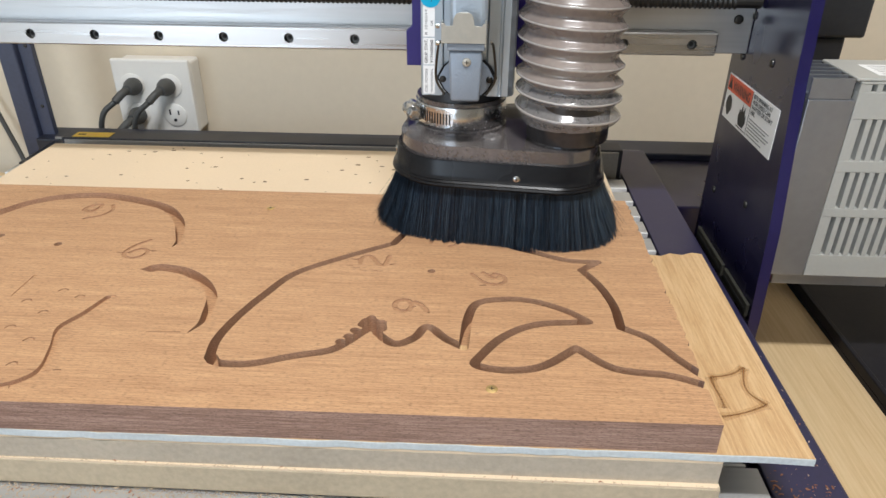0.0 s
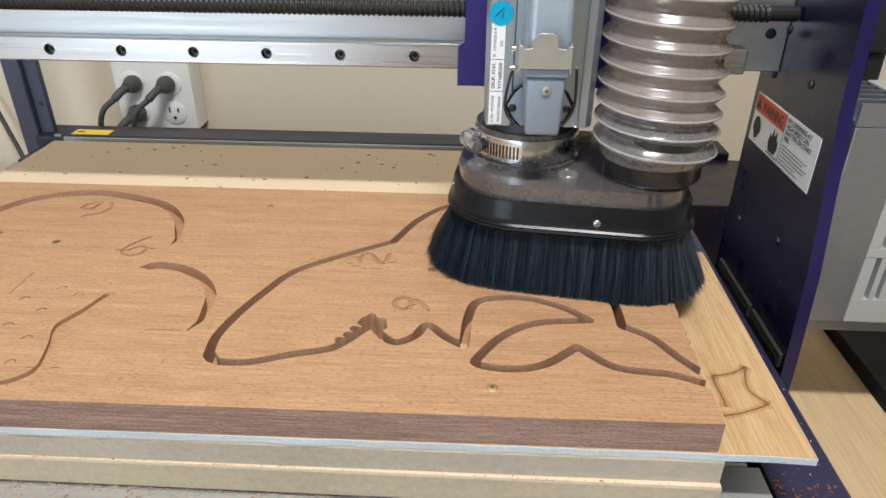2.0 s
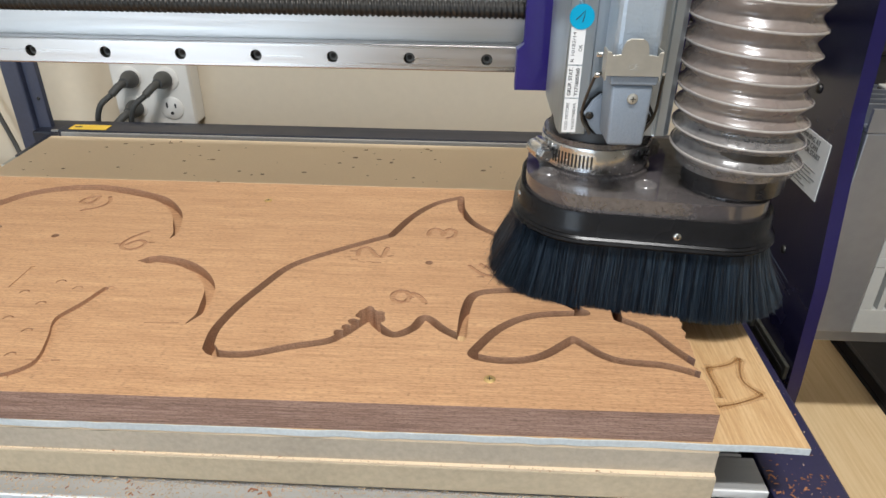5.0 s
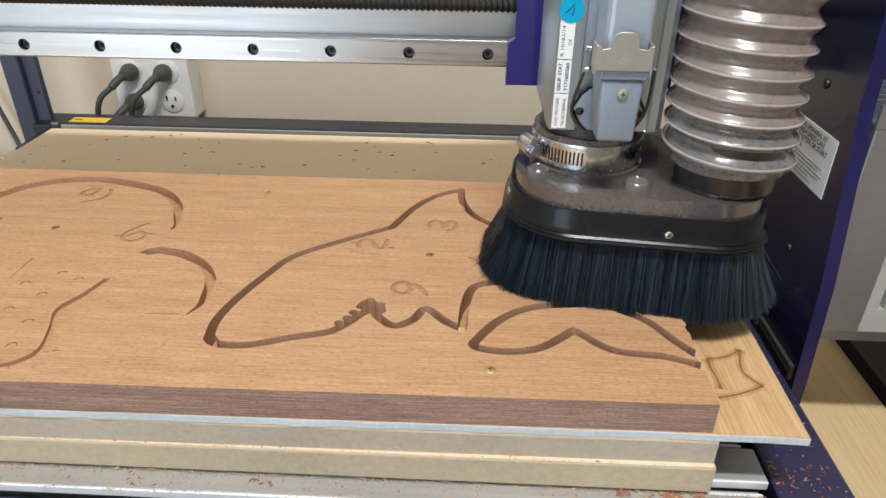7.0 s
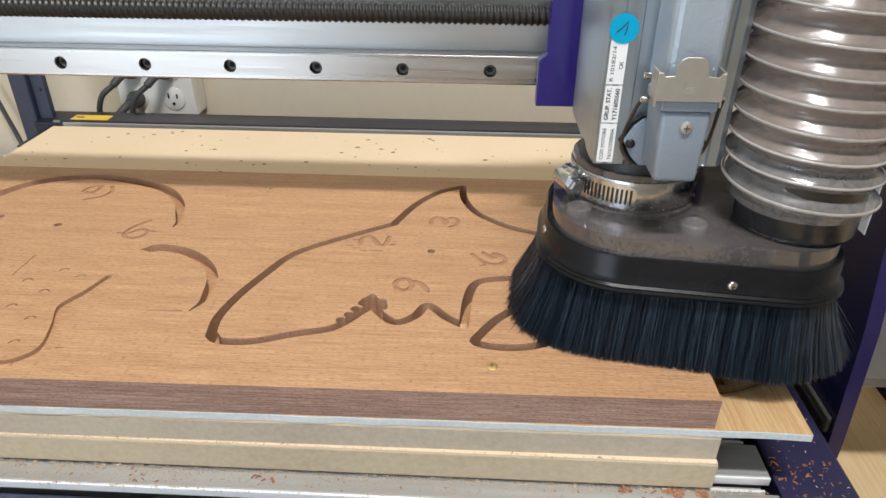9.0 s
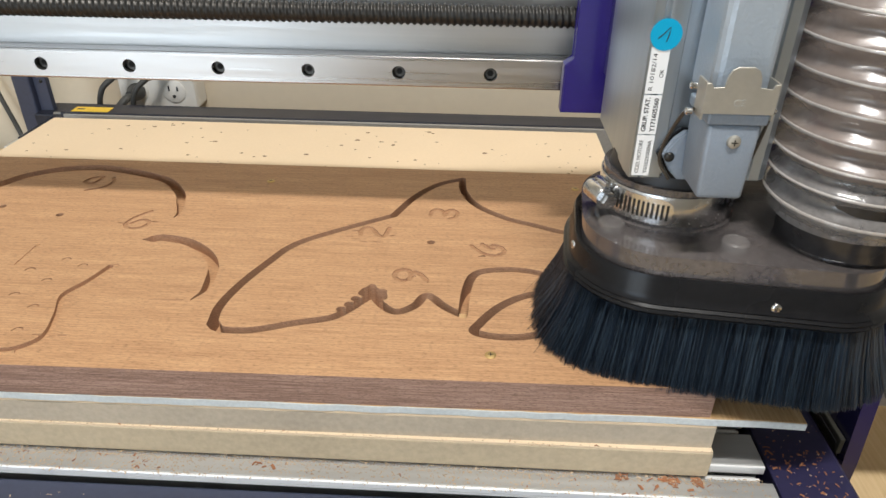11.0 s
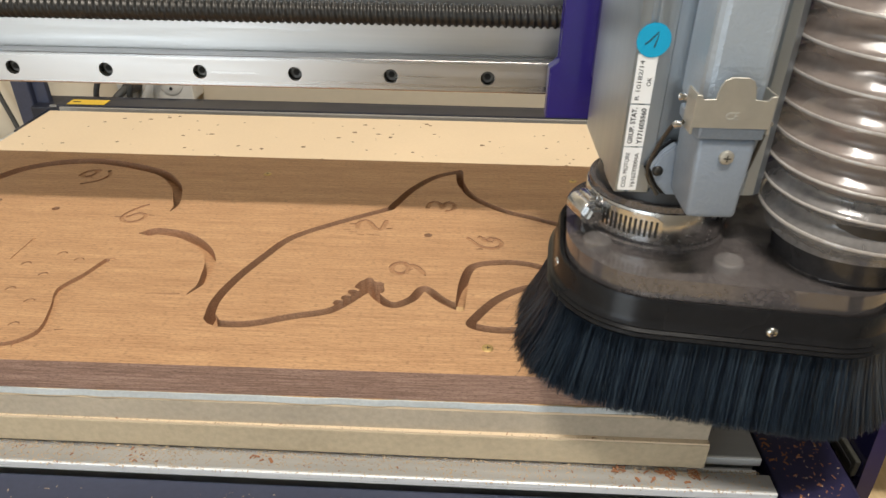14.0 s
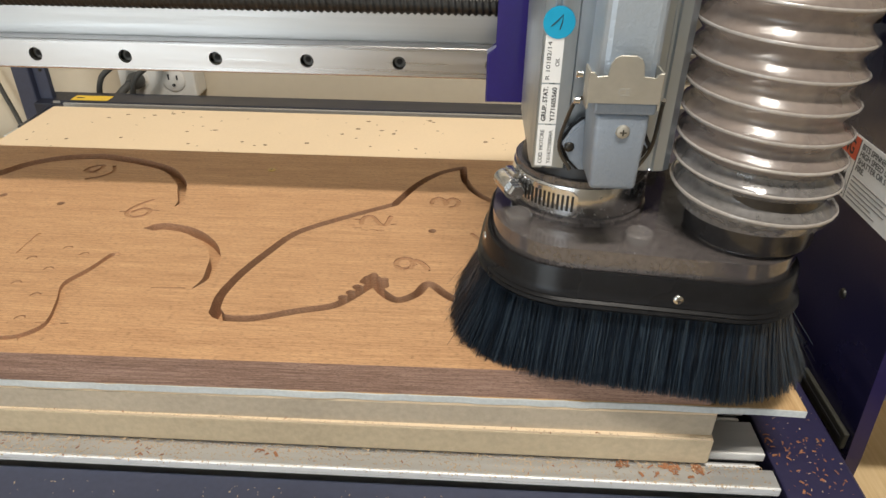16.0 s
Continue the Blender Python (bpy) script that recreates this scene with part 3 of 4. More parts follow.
    for x, y in ((-0.405, 0.107), (-0.390, 0.100), (-0.422, 0.093), (-0.404, 0.081), (-0.415, 0.064), (-0.396, 0.052), (-0.392, 0.029)):
        arc = [(x + 0.0030 * math.cos(radians(a)), y + 0.0034 * math.sin(radians(a))) for a in range(20, 181, 40)]
        groove(c, arc, 0.0005, 0.0011)
    for x, y in ((-0.4447, 0.1714), (-0.1599, 0.1486), (-0.496, 0.182)):
        prism([(x + 0.0029 * math.cos(2 * math.pi * k / 20), y + 0.0029 * math.sin(2 * math.pi * k / 20)) for k in range(20)], -0.012, 0.004, bm=c)
    # shallow engraved figures, their rims torn here and there
    figures = (
        ([(-0.456, 0.231), (-0.454, 0.238), (-0.446, 0.242), (-0.445, 0.235), (-0.449, 0.228), (-0.4555, 0.2305)], 0.0016, 0.25),
        ([(-0.436, 0.241), (-0.432, 0.232), (-0.436, 0.222), (-0.447, 0.215)], 0.0014, 0.25),
        ([(-0.378, 0.182), (-0.384, 0.175), (-0.3885, 0.165), (-0.387, 0.157), (-0.380, 0.154), (-0.3735, 0.158), (-0.3725, 0.165), (-0.379, 0.168), (-0.385, 0.162)], 0.0014, 0.2),
        ([(-0.212, 0.156), (-0.212, 0.164), (-0.208, 0.168), (-0.204, 0.165), (-0.1985, 0.156), (-0.194, 0.156), (-0.192, 0.168)], 0.0016, 0.5),
        ([(-0.163, 0.190), (-0.162, 0.198), (-0.158, 0.2015), (-0.1535, 0.198), (-0.152, 0.190), (-0.150, 0.198), (-0.147, 0.2015), (-0.1425, 0.197), (-0.1435, 0.189), (-0.148, 0.1865)], 0.0015, 0.15),
        ([(-0.131, 0.146), (-0.125, 0.138), (-0.119, 0.134), (-0.113, 0.133), (-0.108, 0.138), (-0.109, 0.144), (-0.113, 0.147), (-0.116, 0.146)], 0.0015, 0.6),
        ([(-0.123, 0.149), (-0.120, 0.144), (-0.115, 0.142)], 0.0013, 0.6),
        ([(-0.174, 0.097), (-0.179, 0.0985), (-0.181, 0.104), (-0.179, 0.109), (-0.173, 0.110), (-0.170, 0.104), (-0.171, 0.099)], 0.0017, 0.5),
        ([(-0.168, 0.108), (-0.164, 0.105), (-0.160, 0.099)], 0.0018, 0.7),
        ([(-0.435, 0.100), (-0.435, 0.125)], 0.0013, 0.1),
    )
    for line, width, torn in figures:
        groove(c, spline(line, 4), width * 1.15, 0.0010 if torn > 0.1 else 0.0005)
        for px, py in spline(line, 2):
            if rng.random() < torn:
                px, py = px + rng.gauss(0, 0.0016), py + rng.gauss(0, 0.0016)
                capsule(c, (px, py), (px + rng.uniform(-0.005, 0.005), py + rng.uniform(-0.001, 0.001)), rng.uniform(0.0005, 0.0011), 0.0004, -rng.uniform(0.0010, 0.0016), 0.0031, 5)
    for x0, x1, y in ((-0.218, -0.2115, 0.150), (-0.211, -0.206, 0.1468), (-0.205, -0.199, 0.1475), (-0.200, -0.1945, 0.1463), (-0.2215, -0.217, 0.1530), (-0.330, -0.309, 0.0655), (-0.381, -0.362, 0.0262)):
        capsule(c, (x0, y), (x1, y + rng.uniform(-0.0008, 0.0008)), 0.0003, 0.0005, -0.00095, 0.0031, 4)
    cut(me, c)
    me.data.materials.append(EDGE_WOOD)
    me.data.materials.append(FRESH_CUT)
    me.data.materials.append(ENGRAVED)
    # outer side faces take the darker, greyer edge wood; groove walls the cut wood
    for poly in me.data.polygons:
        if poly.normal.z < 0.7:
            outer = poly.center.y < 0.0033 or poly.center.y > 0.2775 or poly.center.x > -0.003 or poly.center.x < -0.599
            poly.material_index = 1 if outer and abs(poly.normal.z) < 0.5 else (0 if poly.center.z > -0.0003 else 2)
        elif -0.0025 < poly.center.z < -0.00085:
            poly.material_index = 3
    # a small tab of uncut wood left standing in the groove
    part("tab", box(-0.1374, -0.1326, 0.0605, 0.0660, -0.0158, -0.0022, 0.0006), PLY_FACE, ob, "pale uncut tab in the groove")
    for x, y in ((-0.3016, 0.2433), (-0.1187, 0.0241), (-0.0454, 0.2465)):
        head = part("brass_screw", turned([(0.0031, -0.0006), (0.0033, 0.0003), (0.0024, 0.0008)], Matrix.Translation((x, y, 0.0)), 20), BRASS, ob, "brass countersunk screw head", 40)
        bm = box(x - 0.0015, x + 0.0015, y - 0.00025, y + 0.00025, 0.0005, 0.00086)
        box(x - 0.00025, x + 0.00025, y - 0.0015, y + 0.0015, 0.0005, 0.00087, bm=bm)
        part("cross_slot", bm, BLACK_SCREW, head)
    return ob


mahogany_board()


# ---- dust and shavings ----
def shavings(name, label, mat, spots, seed):
    rng = random.Random(seed)
    bm = bmesh.new()
    for x0, x1, y0, y1, z, n, size in spots:
        for i in range(n):
            p = Vector((rng.uniform(x0, x1), rng.uniform(y0, y1), z))
            a, s = rng.uniform(0, 6.3), size * rng.uniform(0.2, 1.25)
            d, w = Vector((math.cos(a), math.sin(a), 0)), Vector((-math.sin(a), math.cos(a), 0)) * s * rng.uniform(0.12, 0.45)
            lift = Vector((0, 0, s * rng.uniform(0.1, 0.35)))
            low = [p - d * s, p + lift, p + d * s + lift * rng.uniform(0, 0.7)]
            vs = [[bm.verts.new(q + w * k + Vector((0, 0, 0.0003))) for k in (-1, 1)] for q in low]
            under = [[bm.verts.new(q + w * k + Vector((0, 0, 0.00005))) for k in (-1, 1)] for q in low]
            for j in range(2):
                bm.faces.new((vs[j][0], vs[j + 1][0], vs[j + 1][1], vs[j][1]))
                bm.faces.new((under[j][1], under[j + 1][1], under[j + 1][0], under[j][0]))
                bm.faces.new((vs[j][0], under[j][0], under[j + 1][0], vs[j + 1][0]))
                bm.faces.new((vs[j][1], vs[j + 1][1], under[j + 1][1], under[j][1]))
    ob = part(name, bm, mat)
    return tagged(ob, label, "shavings", kind="stuff")


shavings("wood_shavings", "reddish mahogany shavings on bed and rail", CHIP, [
    (-0.60, 0.04, -0.0175, -0.0045, -0.0607, 45, 0.0009), (-0.42, -0.30, -0.016, -0.004, -0.0607, 30, 0.0010), (-0.035, 0.03, -0.012, -0.004, -0.0607, 16, 0.0018),
    (-0.252, -0.238, -0.010, -0.004, -0.0607, 8, 0.0018), (0.048, 0.088, -0.10, 0.12, -0.0658, 85, 0.0008), (0.05, 0.085, -0.03, 0.03, -0.0658, 55, 0.0013), (0.046, 0.052, 0.012, 0.035, -0.0658, 10, 0.0016), (-0.020, -0.011, -0.0065, -0.0015, -0.0607, 60, 0.0010), (-0.004, 0.002, -0.0080, -0.0015, -0.0607, 60, 0.0010), (-0.046, -0.039, -0.0060, -0.0015, -0.0607, 40, 0.0010), (-0.6, 0.0, -0.0025, 0.0025, -0.0409, 30, 0.0008)], 4)
shavings("wood_dust", "pale dust flakes on the aluminium bed", PALE_CHIP, [(-0.60, 0.037, -0.0178, -0.0015, -0.0607, 2200, 0.0006), (-0.60, 0.037, -0.006, -0.0013, -0.0607, 1500, 0.0005), (-0.61, 0.005, -0.0011, -0.0002, -0.0409, 260, 0.0006), (-0.45, -0.28, -0.017, -0.004, -0.0607, 160, 0.0007), (0.05, 0.088, -0.12, 0.15, -0.0658, 120, 0.0007), (-0.68, 0.04, -0.06, -0.026, -0.0674, 420, 0.0005)], 6)

# ---- the gantry ----
gantry = thing("gantry", "moving gantry with brushed steel beam and navy end plate", "gantry")
part("beam", box(-0.78, 0.112, 0.0125, 0.047, 0.1065, 0.200, 0.001), STEEL, gantry, "brushed steel beam")
rail = part("linear_rail", box(-0.78, 0.079, -0.002, 0.0123, 0.1072, 0.1268, 0.0012), RAIL, gantry, "polished linear guide rail")
c = bmesh.new()
holes = [-0.42256 + 0.06 * k for k in range(-5, 9)]
for x in holes:
    turned([(0.0044, 0.0), (0.0044, 0.010)], Matrix.Translation((x, 0.006, 0.1167)) @ pose(0, 0, 0, 90), 24, c)
cut(rail, c)
for x in holes:
    bolt = part("rail_bolt", turned([(0.0040, -0.006), (0.0040, 0.0014), (0.0036, 0.0018)], Matrix.Translation((x, 0.004, 0.1167)) @ pose(0, 0, 0, 90), 20), BOLT, gantry)
    part("hex_socket", turned([(0.0021, 0.0), (0.0021, 0.0006)], Matrix.Translation((x, 0.0023, 0.1167)) @ pose(0, 0, 0, 90), 6), material("socket_shadow", (0.004, 0.004, 0.004), 0.9) if x == holes[0] else bpy.data.materials["socket_shadow"], bolt)
# ball screw with its thread
bm = bmesh.new()
steps, lead, r0 = 14, 0.0042, 0.0068
turns = int(0.86 / lead)
prev = None
prof = ((0.0, 0.0058), (0.3, 0.0058), (0.5, r0), (0.8, r0))
for k in range(turns):
    for u, r in prof:
        ring = []
        for j in range(steps):
            a = 2 * math.pi * j / steps
            ring.append(bm.verts.new((-0.77 + lead * (k + u + j / steps), 0.001 + r * math.cos(a), 0.1535 + r * math.sin(a))))
        if prev:
            for j in range(steps - 1):
                bm.faces.new((prev[j], prev[j + 1], ring[j + 1], ring[j]))
        prev = ring
thread = part("ball_screw", bm, BLACK_SCREW, gantry, "dark steel threaded drive screw", 50)
part("screw_core", tube([(-0.775, 0.001, 0.1535), (0.11, 0.001, 0.1535)], 0.00575, 14), BLACK_SCREW, gantry)
screw_head("bracket_bolt", (0.0985, 0.0124, 0.1365), 0.0042, BLACK_SCREW, gantry, slot=False)
plate_line = [(-0.1240, -0.150), (-0.1225, -0.095), (-0.1155, -0.010), (-0.0935, 0.110), (-0.086, 0.185), (-0.080, 0.30), (0.050, 0.30), (0.050, -0.150)]
bm = prism(plate_line, 0.112, 0.1215, 0.0012)
bmesh.ops.transform(bm, matrix=Matrix(((0, 0, 1, 0), (1, 0, 0, 0), (0, 1, 0, 0), (0, 0, 0, 1))), verts=bm.verts)
plate_ob = part("end_plate", bm, NAVY, gantry, "navy powder-coated end plate")
# front-facing faces take the brighter copy, as if lit by the window
plate_ob.data.materials.append(LIT_EDGE)
for poly in plate_ob.data.polygons:
    if poly.normal.y < -0.5:
        poly.material_index = 1
for y, z in ((0.03, 0.150), (0.012, 0.140), (0.02, 0.103), (-0.045, 0.112), (-0.06, -0.01), (0.02, -0.03)):
    screw_head("plate_bolt", (0.112, y, z), 0.0036, BLACK_SCREW, gantry, (-1, 0, 0), slot=False)

for y0, y1 in ((-0.118, -0.054), (-0.049, 0.034)):
    seal = part("bearing_seal", box(0.1085, 0.1118, y0, y1, -0.0915, -0.0785, 0.001), SEAL, gantry, "dusty grey bearing seal strip")
    part("seal_groove", box(0.1080, 0.1084, y0 + 0.003, y1 - 0.003, -0.0860, -0.0835), BLACK_PLASTIC, seal)

# the warning sign on the inner face of the end plate
sign = part("warning_sign", box(0.1114, 0.1119, -0.083, 0.040, 0.0415, 0.0835), PAPER, gantry, "white and red warning sign with pictograms")
part("red_header", box(0.1111, 0.1114, -0.024, 0.0385, 0.068, 0.0822), RED_INK, sign)
flat = Matrix(((0, 0, -1, 0.11105), (-1, 0, 0, 0), (0, 1, 0, 0), (0, 0, 0, 1)))
lettering("header_text", "WARNING", 0.0125, flat @ Matrix.Translation((-0.0245, 0.0705, 0)), INK, sign, 0.0002, 0.044)
bm = prism([(-0.037, 0.0705), (-0.0265, 0.0705), (-0.03175, 0.0805)], 0, 0.0001)
bmesh.ops.transform(bm, matrix=flat, verts=bm.verts)
part("alert_triangle", bm, INK, sign)
part("divider", box(0.1111, 0.1114, -0.0243, -0.0240, 0.0425, 0.0825), INK, sign)
bm = prism([(-0.027 + 0.0075 * math.cos(2 * math.pi * k / 20) * (1 if math.sin(2 * math.pi * k / 20) > -0.5 else 0.7), 0.0555 + 0.0095 * math.sin(2 * math.pi * k / 20)) for k in range(20)], 0, 0.0001)
bmesh.ops.transform(bm, matrix=flat, verts=bm.verts)
part("guard_pictogram", bm, INK, sign)
flame = [(0.004, 0.046), (0.016, 0.046), (0.020, 0.052), (0.0185, 0.059), (0.0165, 0.056), (0.0150, 0.065), (0.011, 0.0595), (0.0085, 0.0665), (0.006, 0.058), (0.0035, 0.061), (0.001, 0.053)]
bm = prism(flame, 0, 0.0001)
bmesh.ops.transform(bm, matrix=flat, verts=bm.verts)
part("flame_pictogram", bm, INK, sign)
part("flame_base", box(0.1111, 0.1114, -0.022, 0.0, 0.0438, 0.0445), INK, sign)
for i, line in enumerate(("BITS SPINNING AT", "HIGH SPEED CAN", "SHATTER OR START", "FIRE.")):
    lettering("sign_text", line, 0.0052, flat @ Matrix.Translation((0.027, 0.0775 - 0.0047 * i, 0)), INK, sign, 0.00005)
for i in range(6):
    part("fine_print", box(0.1111, 0.1114, -0.027 - (0.046, 0.040, 0.048, 0.044, 0.030, 0.036)[i], -0.027, 0.0595 - 0.0028 * i - 0.0009, 0.0595 - 0.0028 * i), material("grey_ink", (0.25, 0.25, 0.25), 0.6) if i == 0 else bpy.data.materials["grey_ink"], sign)

# the drive unit on the outer face of the end plate
drive = part("drive_housing", box(0.1225, 0.158, -0.100, -0.038, -0.058, 0.098, 0.0008), BOX_ALU, gantry, "sheet aluminium drive housing")
part("foot_bracket", box(0.135, 0.235, -0.095, 0.0, -0.0700, -0.0585, 0.001), BOX_ALU, drive)
part("fin_base", box(0.1225, 0.1539, -0.0964, -0.0385, 0.0985, 0.1010), BOX_ALU, drive)
for k in range(6):
    part("cooling_fin", box(0.1225, 0.1540, -0.0995 + 0.0117 * k, -0.0970 + 0.0117 * k, 0.0985, 0.1140), BOX_ALU, drive)
cover = part("drive_cover", box(0.1585, 0.30, -0.088, -0.038, -0.058, 0.112, 0.002), BEIGE_PLASTIC, gantry, "beige plastic drive cover with vent slots")
part("cover_backing", box(0.1595, 0.299, -0.0915, -0.0882, -0.054, 0.108), BLACK_PLASTIC, cover)
for z0, z1 in ((-0.058, -0.037), (-0.001, 0.007), (0.039, 0.049), (0.083, 0.1045), (0.1102, 0.1120)):
    part("vent_band", box(0.1587, 0.2998, -0.100, -0.0916, z0, z1, 0.0006), BEIGE_PLASTIC, cover)
for z0, z1 in ((-0.0369, -0.0011), (0.0071, 0.0389), (0.0491, 0.0829), (0.1046, 0.1101)):
    x = 0.1587
    while x < 0.295:
        part("vent_bar", box(x, x + (0.0085 if x < 0.16 else 0.0042), -0.0998, -0.0917, z0, z1), BEIGE_PLASTIC, cover)
        x += 0.0125 if x < 0.16 else 0.0076
part("top_cover", box(0.1550, 0.30, -0.0995, -0.038, 0.1122, 0.1148, 0.001), BEIGE_PLASTIC, cover)
part("rating_label", box(0.175, 0.25, -0.090, -0.056, 0.11482, 0.11500), PAPER, cover)
for k in range(5):
    part("label_print", box(0.180, 0.245 - 0.006 * (k % 3), -0.086 + 0.006 * k, -0.0846 + 0.006 * k, 0.11502, 0.11512), bpy.data.materials["grey_ink"], cover)
part("red_wire", tube(spline([(0.1240, -0.085, -0.0645), (0.130, -0.088, -0.0660), (0.137, -0.086, -0.0655)]), 0.0040, 12), RED_INK, gantry)
motor = part("drive_motor", box(0.1225, 0.235, 0.055, 0.13, 0.1135, 0.22, 0.003), BLACK_PLASTIC, gantry, "black drive motor")
part("motor_flange", box(0.190, 0.220, 0.06, 0.12, 0.080, 0.1133, 0.002), BLACK_PLASTIC, motor)

# ---- the spindle head ----
head = thing("spindle_head", "aluminium router spindle on an indigo carriage plate", "spindle")
plate = [(-0.188, 0.32), (-0.188, 0.1325), (-0.194, 0.1285), (-0.194, 0.0985), (-0.072, 0.0985), (-0.072, 0.32)]
bm = prism(plate, 0.0, 0.012, 0.0008)
bmesh.ops.transform(bm, matrix=Matrix(((1, 0, 0, 0), (0, 0, -1, -0.0075), (0, 1, 0, 0), (0, 0, 0, 1))), verts=bm.verts)
part("carriage_plate", bm, PURPLE, head, "indigo powder-coated carriage plate")
part("mount_block", box(-0.170, -0.108, -0.045, -0.0197, 0.125, 0.32, 0.001), PURPLE, head)
# extruded body with fluted front corners
half = [(0.0365, -0.045), (0.0365, -0.122), (0.0350, -0.1275), (0.0315, -0.130), (0.0270, -0.130), (0.0262, -0.1285), (0.0250, -0.1285), (0.0242, -0.130), (0.0165, -0.130), (0.0155, -0.1275), (0.0125, -0.1275)]
outline = [(-0.1405 + x, y) for x, y in half] + [(-0.1405 - (x - 0.0040 if x > 0.033 else x), y) for x, y in half[::-1]]
part("spindle_body", prism(outline, 0.1035, 0.32, 0.0005, seg=1), ALU_ANOD, head, "anodised aluminium spindle body", 30)
part("spindle_nose", turned([(0.0315, 0.0748), (0.0315, 0.0985), (0.030, 0.1056)], Matrix.Translation((-0.1435, -0.100, 0)), 48), BLACK_PLASTIC, head, "black spindle nose", 40)
# connector housing: cast column, hood, flange, latch
part("terminal_box", box(-0.1508, -0.1258, -0.158, -0.1276, 0.150, 0.32, 0.004, seg=3), CAST, head, "grey cast terminal box")
flange = [(-0.1655, 0.128), (-0.160, 0.1185), (-0.154, 0.113), (-0.125, 0.113), (-0.119, 0.1185), (-0.1135, 0.128), (-0.119, 0.1375), (-0.125, 0.1425), (-0.154, 0.1425), (-0.160, 0.1375)]
flange = [(-0.1395 + (x + 0.1395) * 0.86, 0.1185 + (z - 0.128) * 0.9) for x, z in flange]
turn = Matrix(((1, 0, 0, 0), (0, 0, -1, 0), (0, 1, 0, 0), (0, 0, 0, 1)))
bm = prism([(-0.1390 + (x + 0.1395) * 0.99, 0.1178 + (z - 0.1185) * 0.98) for x, z in flange], 0.1302, 0.1325, 0.0004)
bmesh.ops.transform(bm, matrix=turn, verts=bm.verts)
part("gasket", bm, RUBBER, head, "dark rubber gasket")
inner = [(-0.1395 + (x + 0.1395) * 0.88, 0.1185 + (z - 0.1185) * 0.90) for x, z in flange]
bm = prism(inner, 0.1326, 0.1375, 0.0008)
bmesh.ops.transform(bm, matrix=turn, verts=bm.verts)
fl = part("connector_flange", bm, HOOD, head, "blue-grey connector flange")
screw_head("flange_screw", (-0.1562, -0.1376, 0.1180), 0.0024, BLACK_SCREW, fl, slot=False)
screw_head("flange_screw", (-0.1228, -0.1376, 0.1180), 0.0024, BLACK_SCREW, fl, slot=False)
bm = box(-0.1512, -0.1282, -0.165, -0.1376, 0.1095, 0.1440, 0.0022, seg=3)
for v in bm.verts:
    v.co.x = -0.1396 + (v.co.x + 0.1396) * (1 - 0.13 * (0.1440 - v.co.z) / 0.0345)
hood = part("connector_hood", bm, HOOD, head, "blue-grey cast connector hood", 40)
part("hood_rim", box(-0.1522, -0.1270, -0.1662, -0.1376, 0.1442, 0.1495, 0.0010), HOOD, hood)
screw_head("hood_screw", (-0.1390, -0.1650, 0.1367), 0.0030, ZINC, hood)
latch = [(-0.1560, 0.1495), (-0.1265, 0.1495), (-0.1265, 0.1622), (-0.1285, 0.1622), (-0.1295, 0.1600), (-0.1345, 0.1605), (-0.1350, 0.1655), (-0.1362, 0.1678), (-0.1385, 0.1690), (-0.1445, 0.1690), (-0.1468, 0.1678), (-0.1480, 0.1655), (-0.1485, 0.1605), (-0.153, 0.1600), (-0.154, 0.1622), (-0.1560, 0.1622)]
bm = prism(latch, 0.1668, 0.1678, 0.0002, seg=1)
bmesh.ops.transform(bm, matrix=turn, verts=bm.verts)
lt = part("latch", bm, ZINC, head, "zinc-plated locking latch")
lettering("mark", "CE", 0.0042, Matrix.Translation((-0.1440, -0.16785, 0.1530)) @ pose(0, 0, 0, 90), BEIGE_PLASTIC, lt)
for x in (-0.1560, -0.1273):
    part("latch_arm", box(x, x + 0.0008, -0.1676, -0.157, 0.1470, 0.1625), ZINC, lt)
for z in (0.1480, 0.159):
    part("latch_rivet", turned([(0.0016, 0.0), (0.0016, 0.0022), (0.0010, 0.0027)], Matrix.Translation((-0.1575, -0.160, z)) @ pose(0, 0, 0, 0, -90), 14), CHROME, lt, "", 40)
# the wire bail round the hood
for s in (-1, 1):
    x = -0.1399
    part("bail_wire", tube(spline([(x + s * 0.0170, -0.160, 0.1490), (x + s * 0.0190, -0.152, 0.1430), (x + s * 0.0212, -0.1385, 0.1190), (x + s * 0.0150, -0.1385, 0.1070)]), 0.0009, 8), BAIL, head, "dark wire bail", 60)
# labels down the front corner
up = Matrix(((0, -1, 0, 0), (0, 0, -1, -0.13035), (1, 0, 0, 0), (0, 0, 0, 1)))
for z0, z1, lines, size, bold in ((0.1050, 0.1257, ("COD. MOTORE", "Y6162Y0004A"), 0.0026, 0.0), (0.1264, 0.1452, ("GRUP. STAT.", "Y171605560"), 0.0029, 0.00006), (0.1460, 0.1672, ("R 10182/14", "OK"), 0.0026, 0.0)):
    lab = part("label_strip", box(-0.1708, -0.1625, -0.1303, -0.12995, z0, z1), PAPER, head, "white printed paper label")
    lettering("print", lines[0], size, up @ Matrix.Translation((z0 + 0.0012, 0.1677, 0)), INK, lab, bold, min(z1 - z0 - 0.0024, 0.017))
    lettering("print", lines[1], size, up @ Matrix.Translation((z0 + (0.0012 if len(lines[1]) > 3 else 0.0075), 0.1637, 0)), INK, lab, bold, min(z1 - z0 - 0.0024, 0.017) if len(lines[1]) > 3 else None)
dot = part("round_sticker", turned([(0.0070, 0.0), (0.0070, 0.00025)], Matrix.Translation((-0.1655, -0.1304, 0.1728)) @ pose(0, 0, 0, 90), 36), CYAN, head, "cyan round sticker with a handwritten 1")
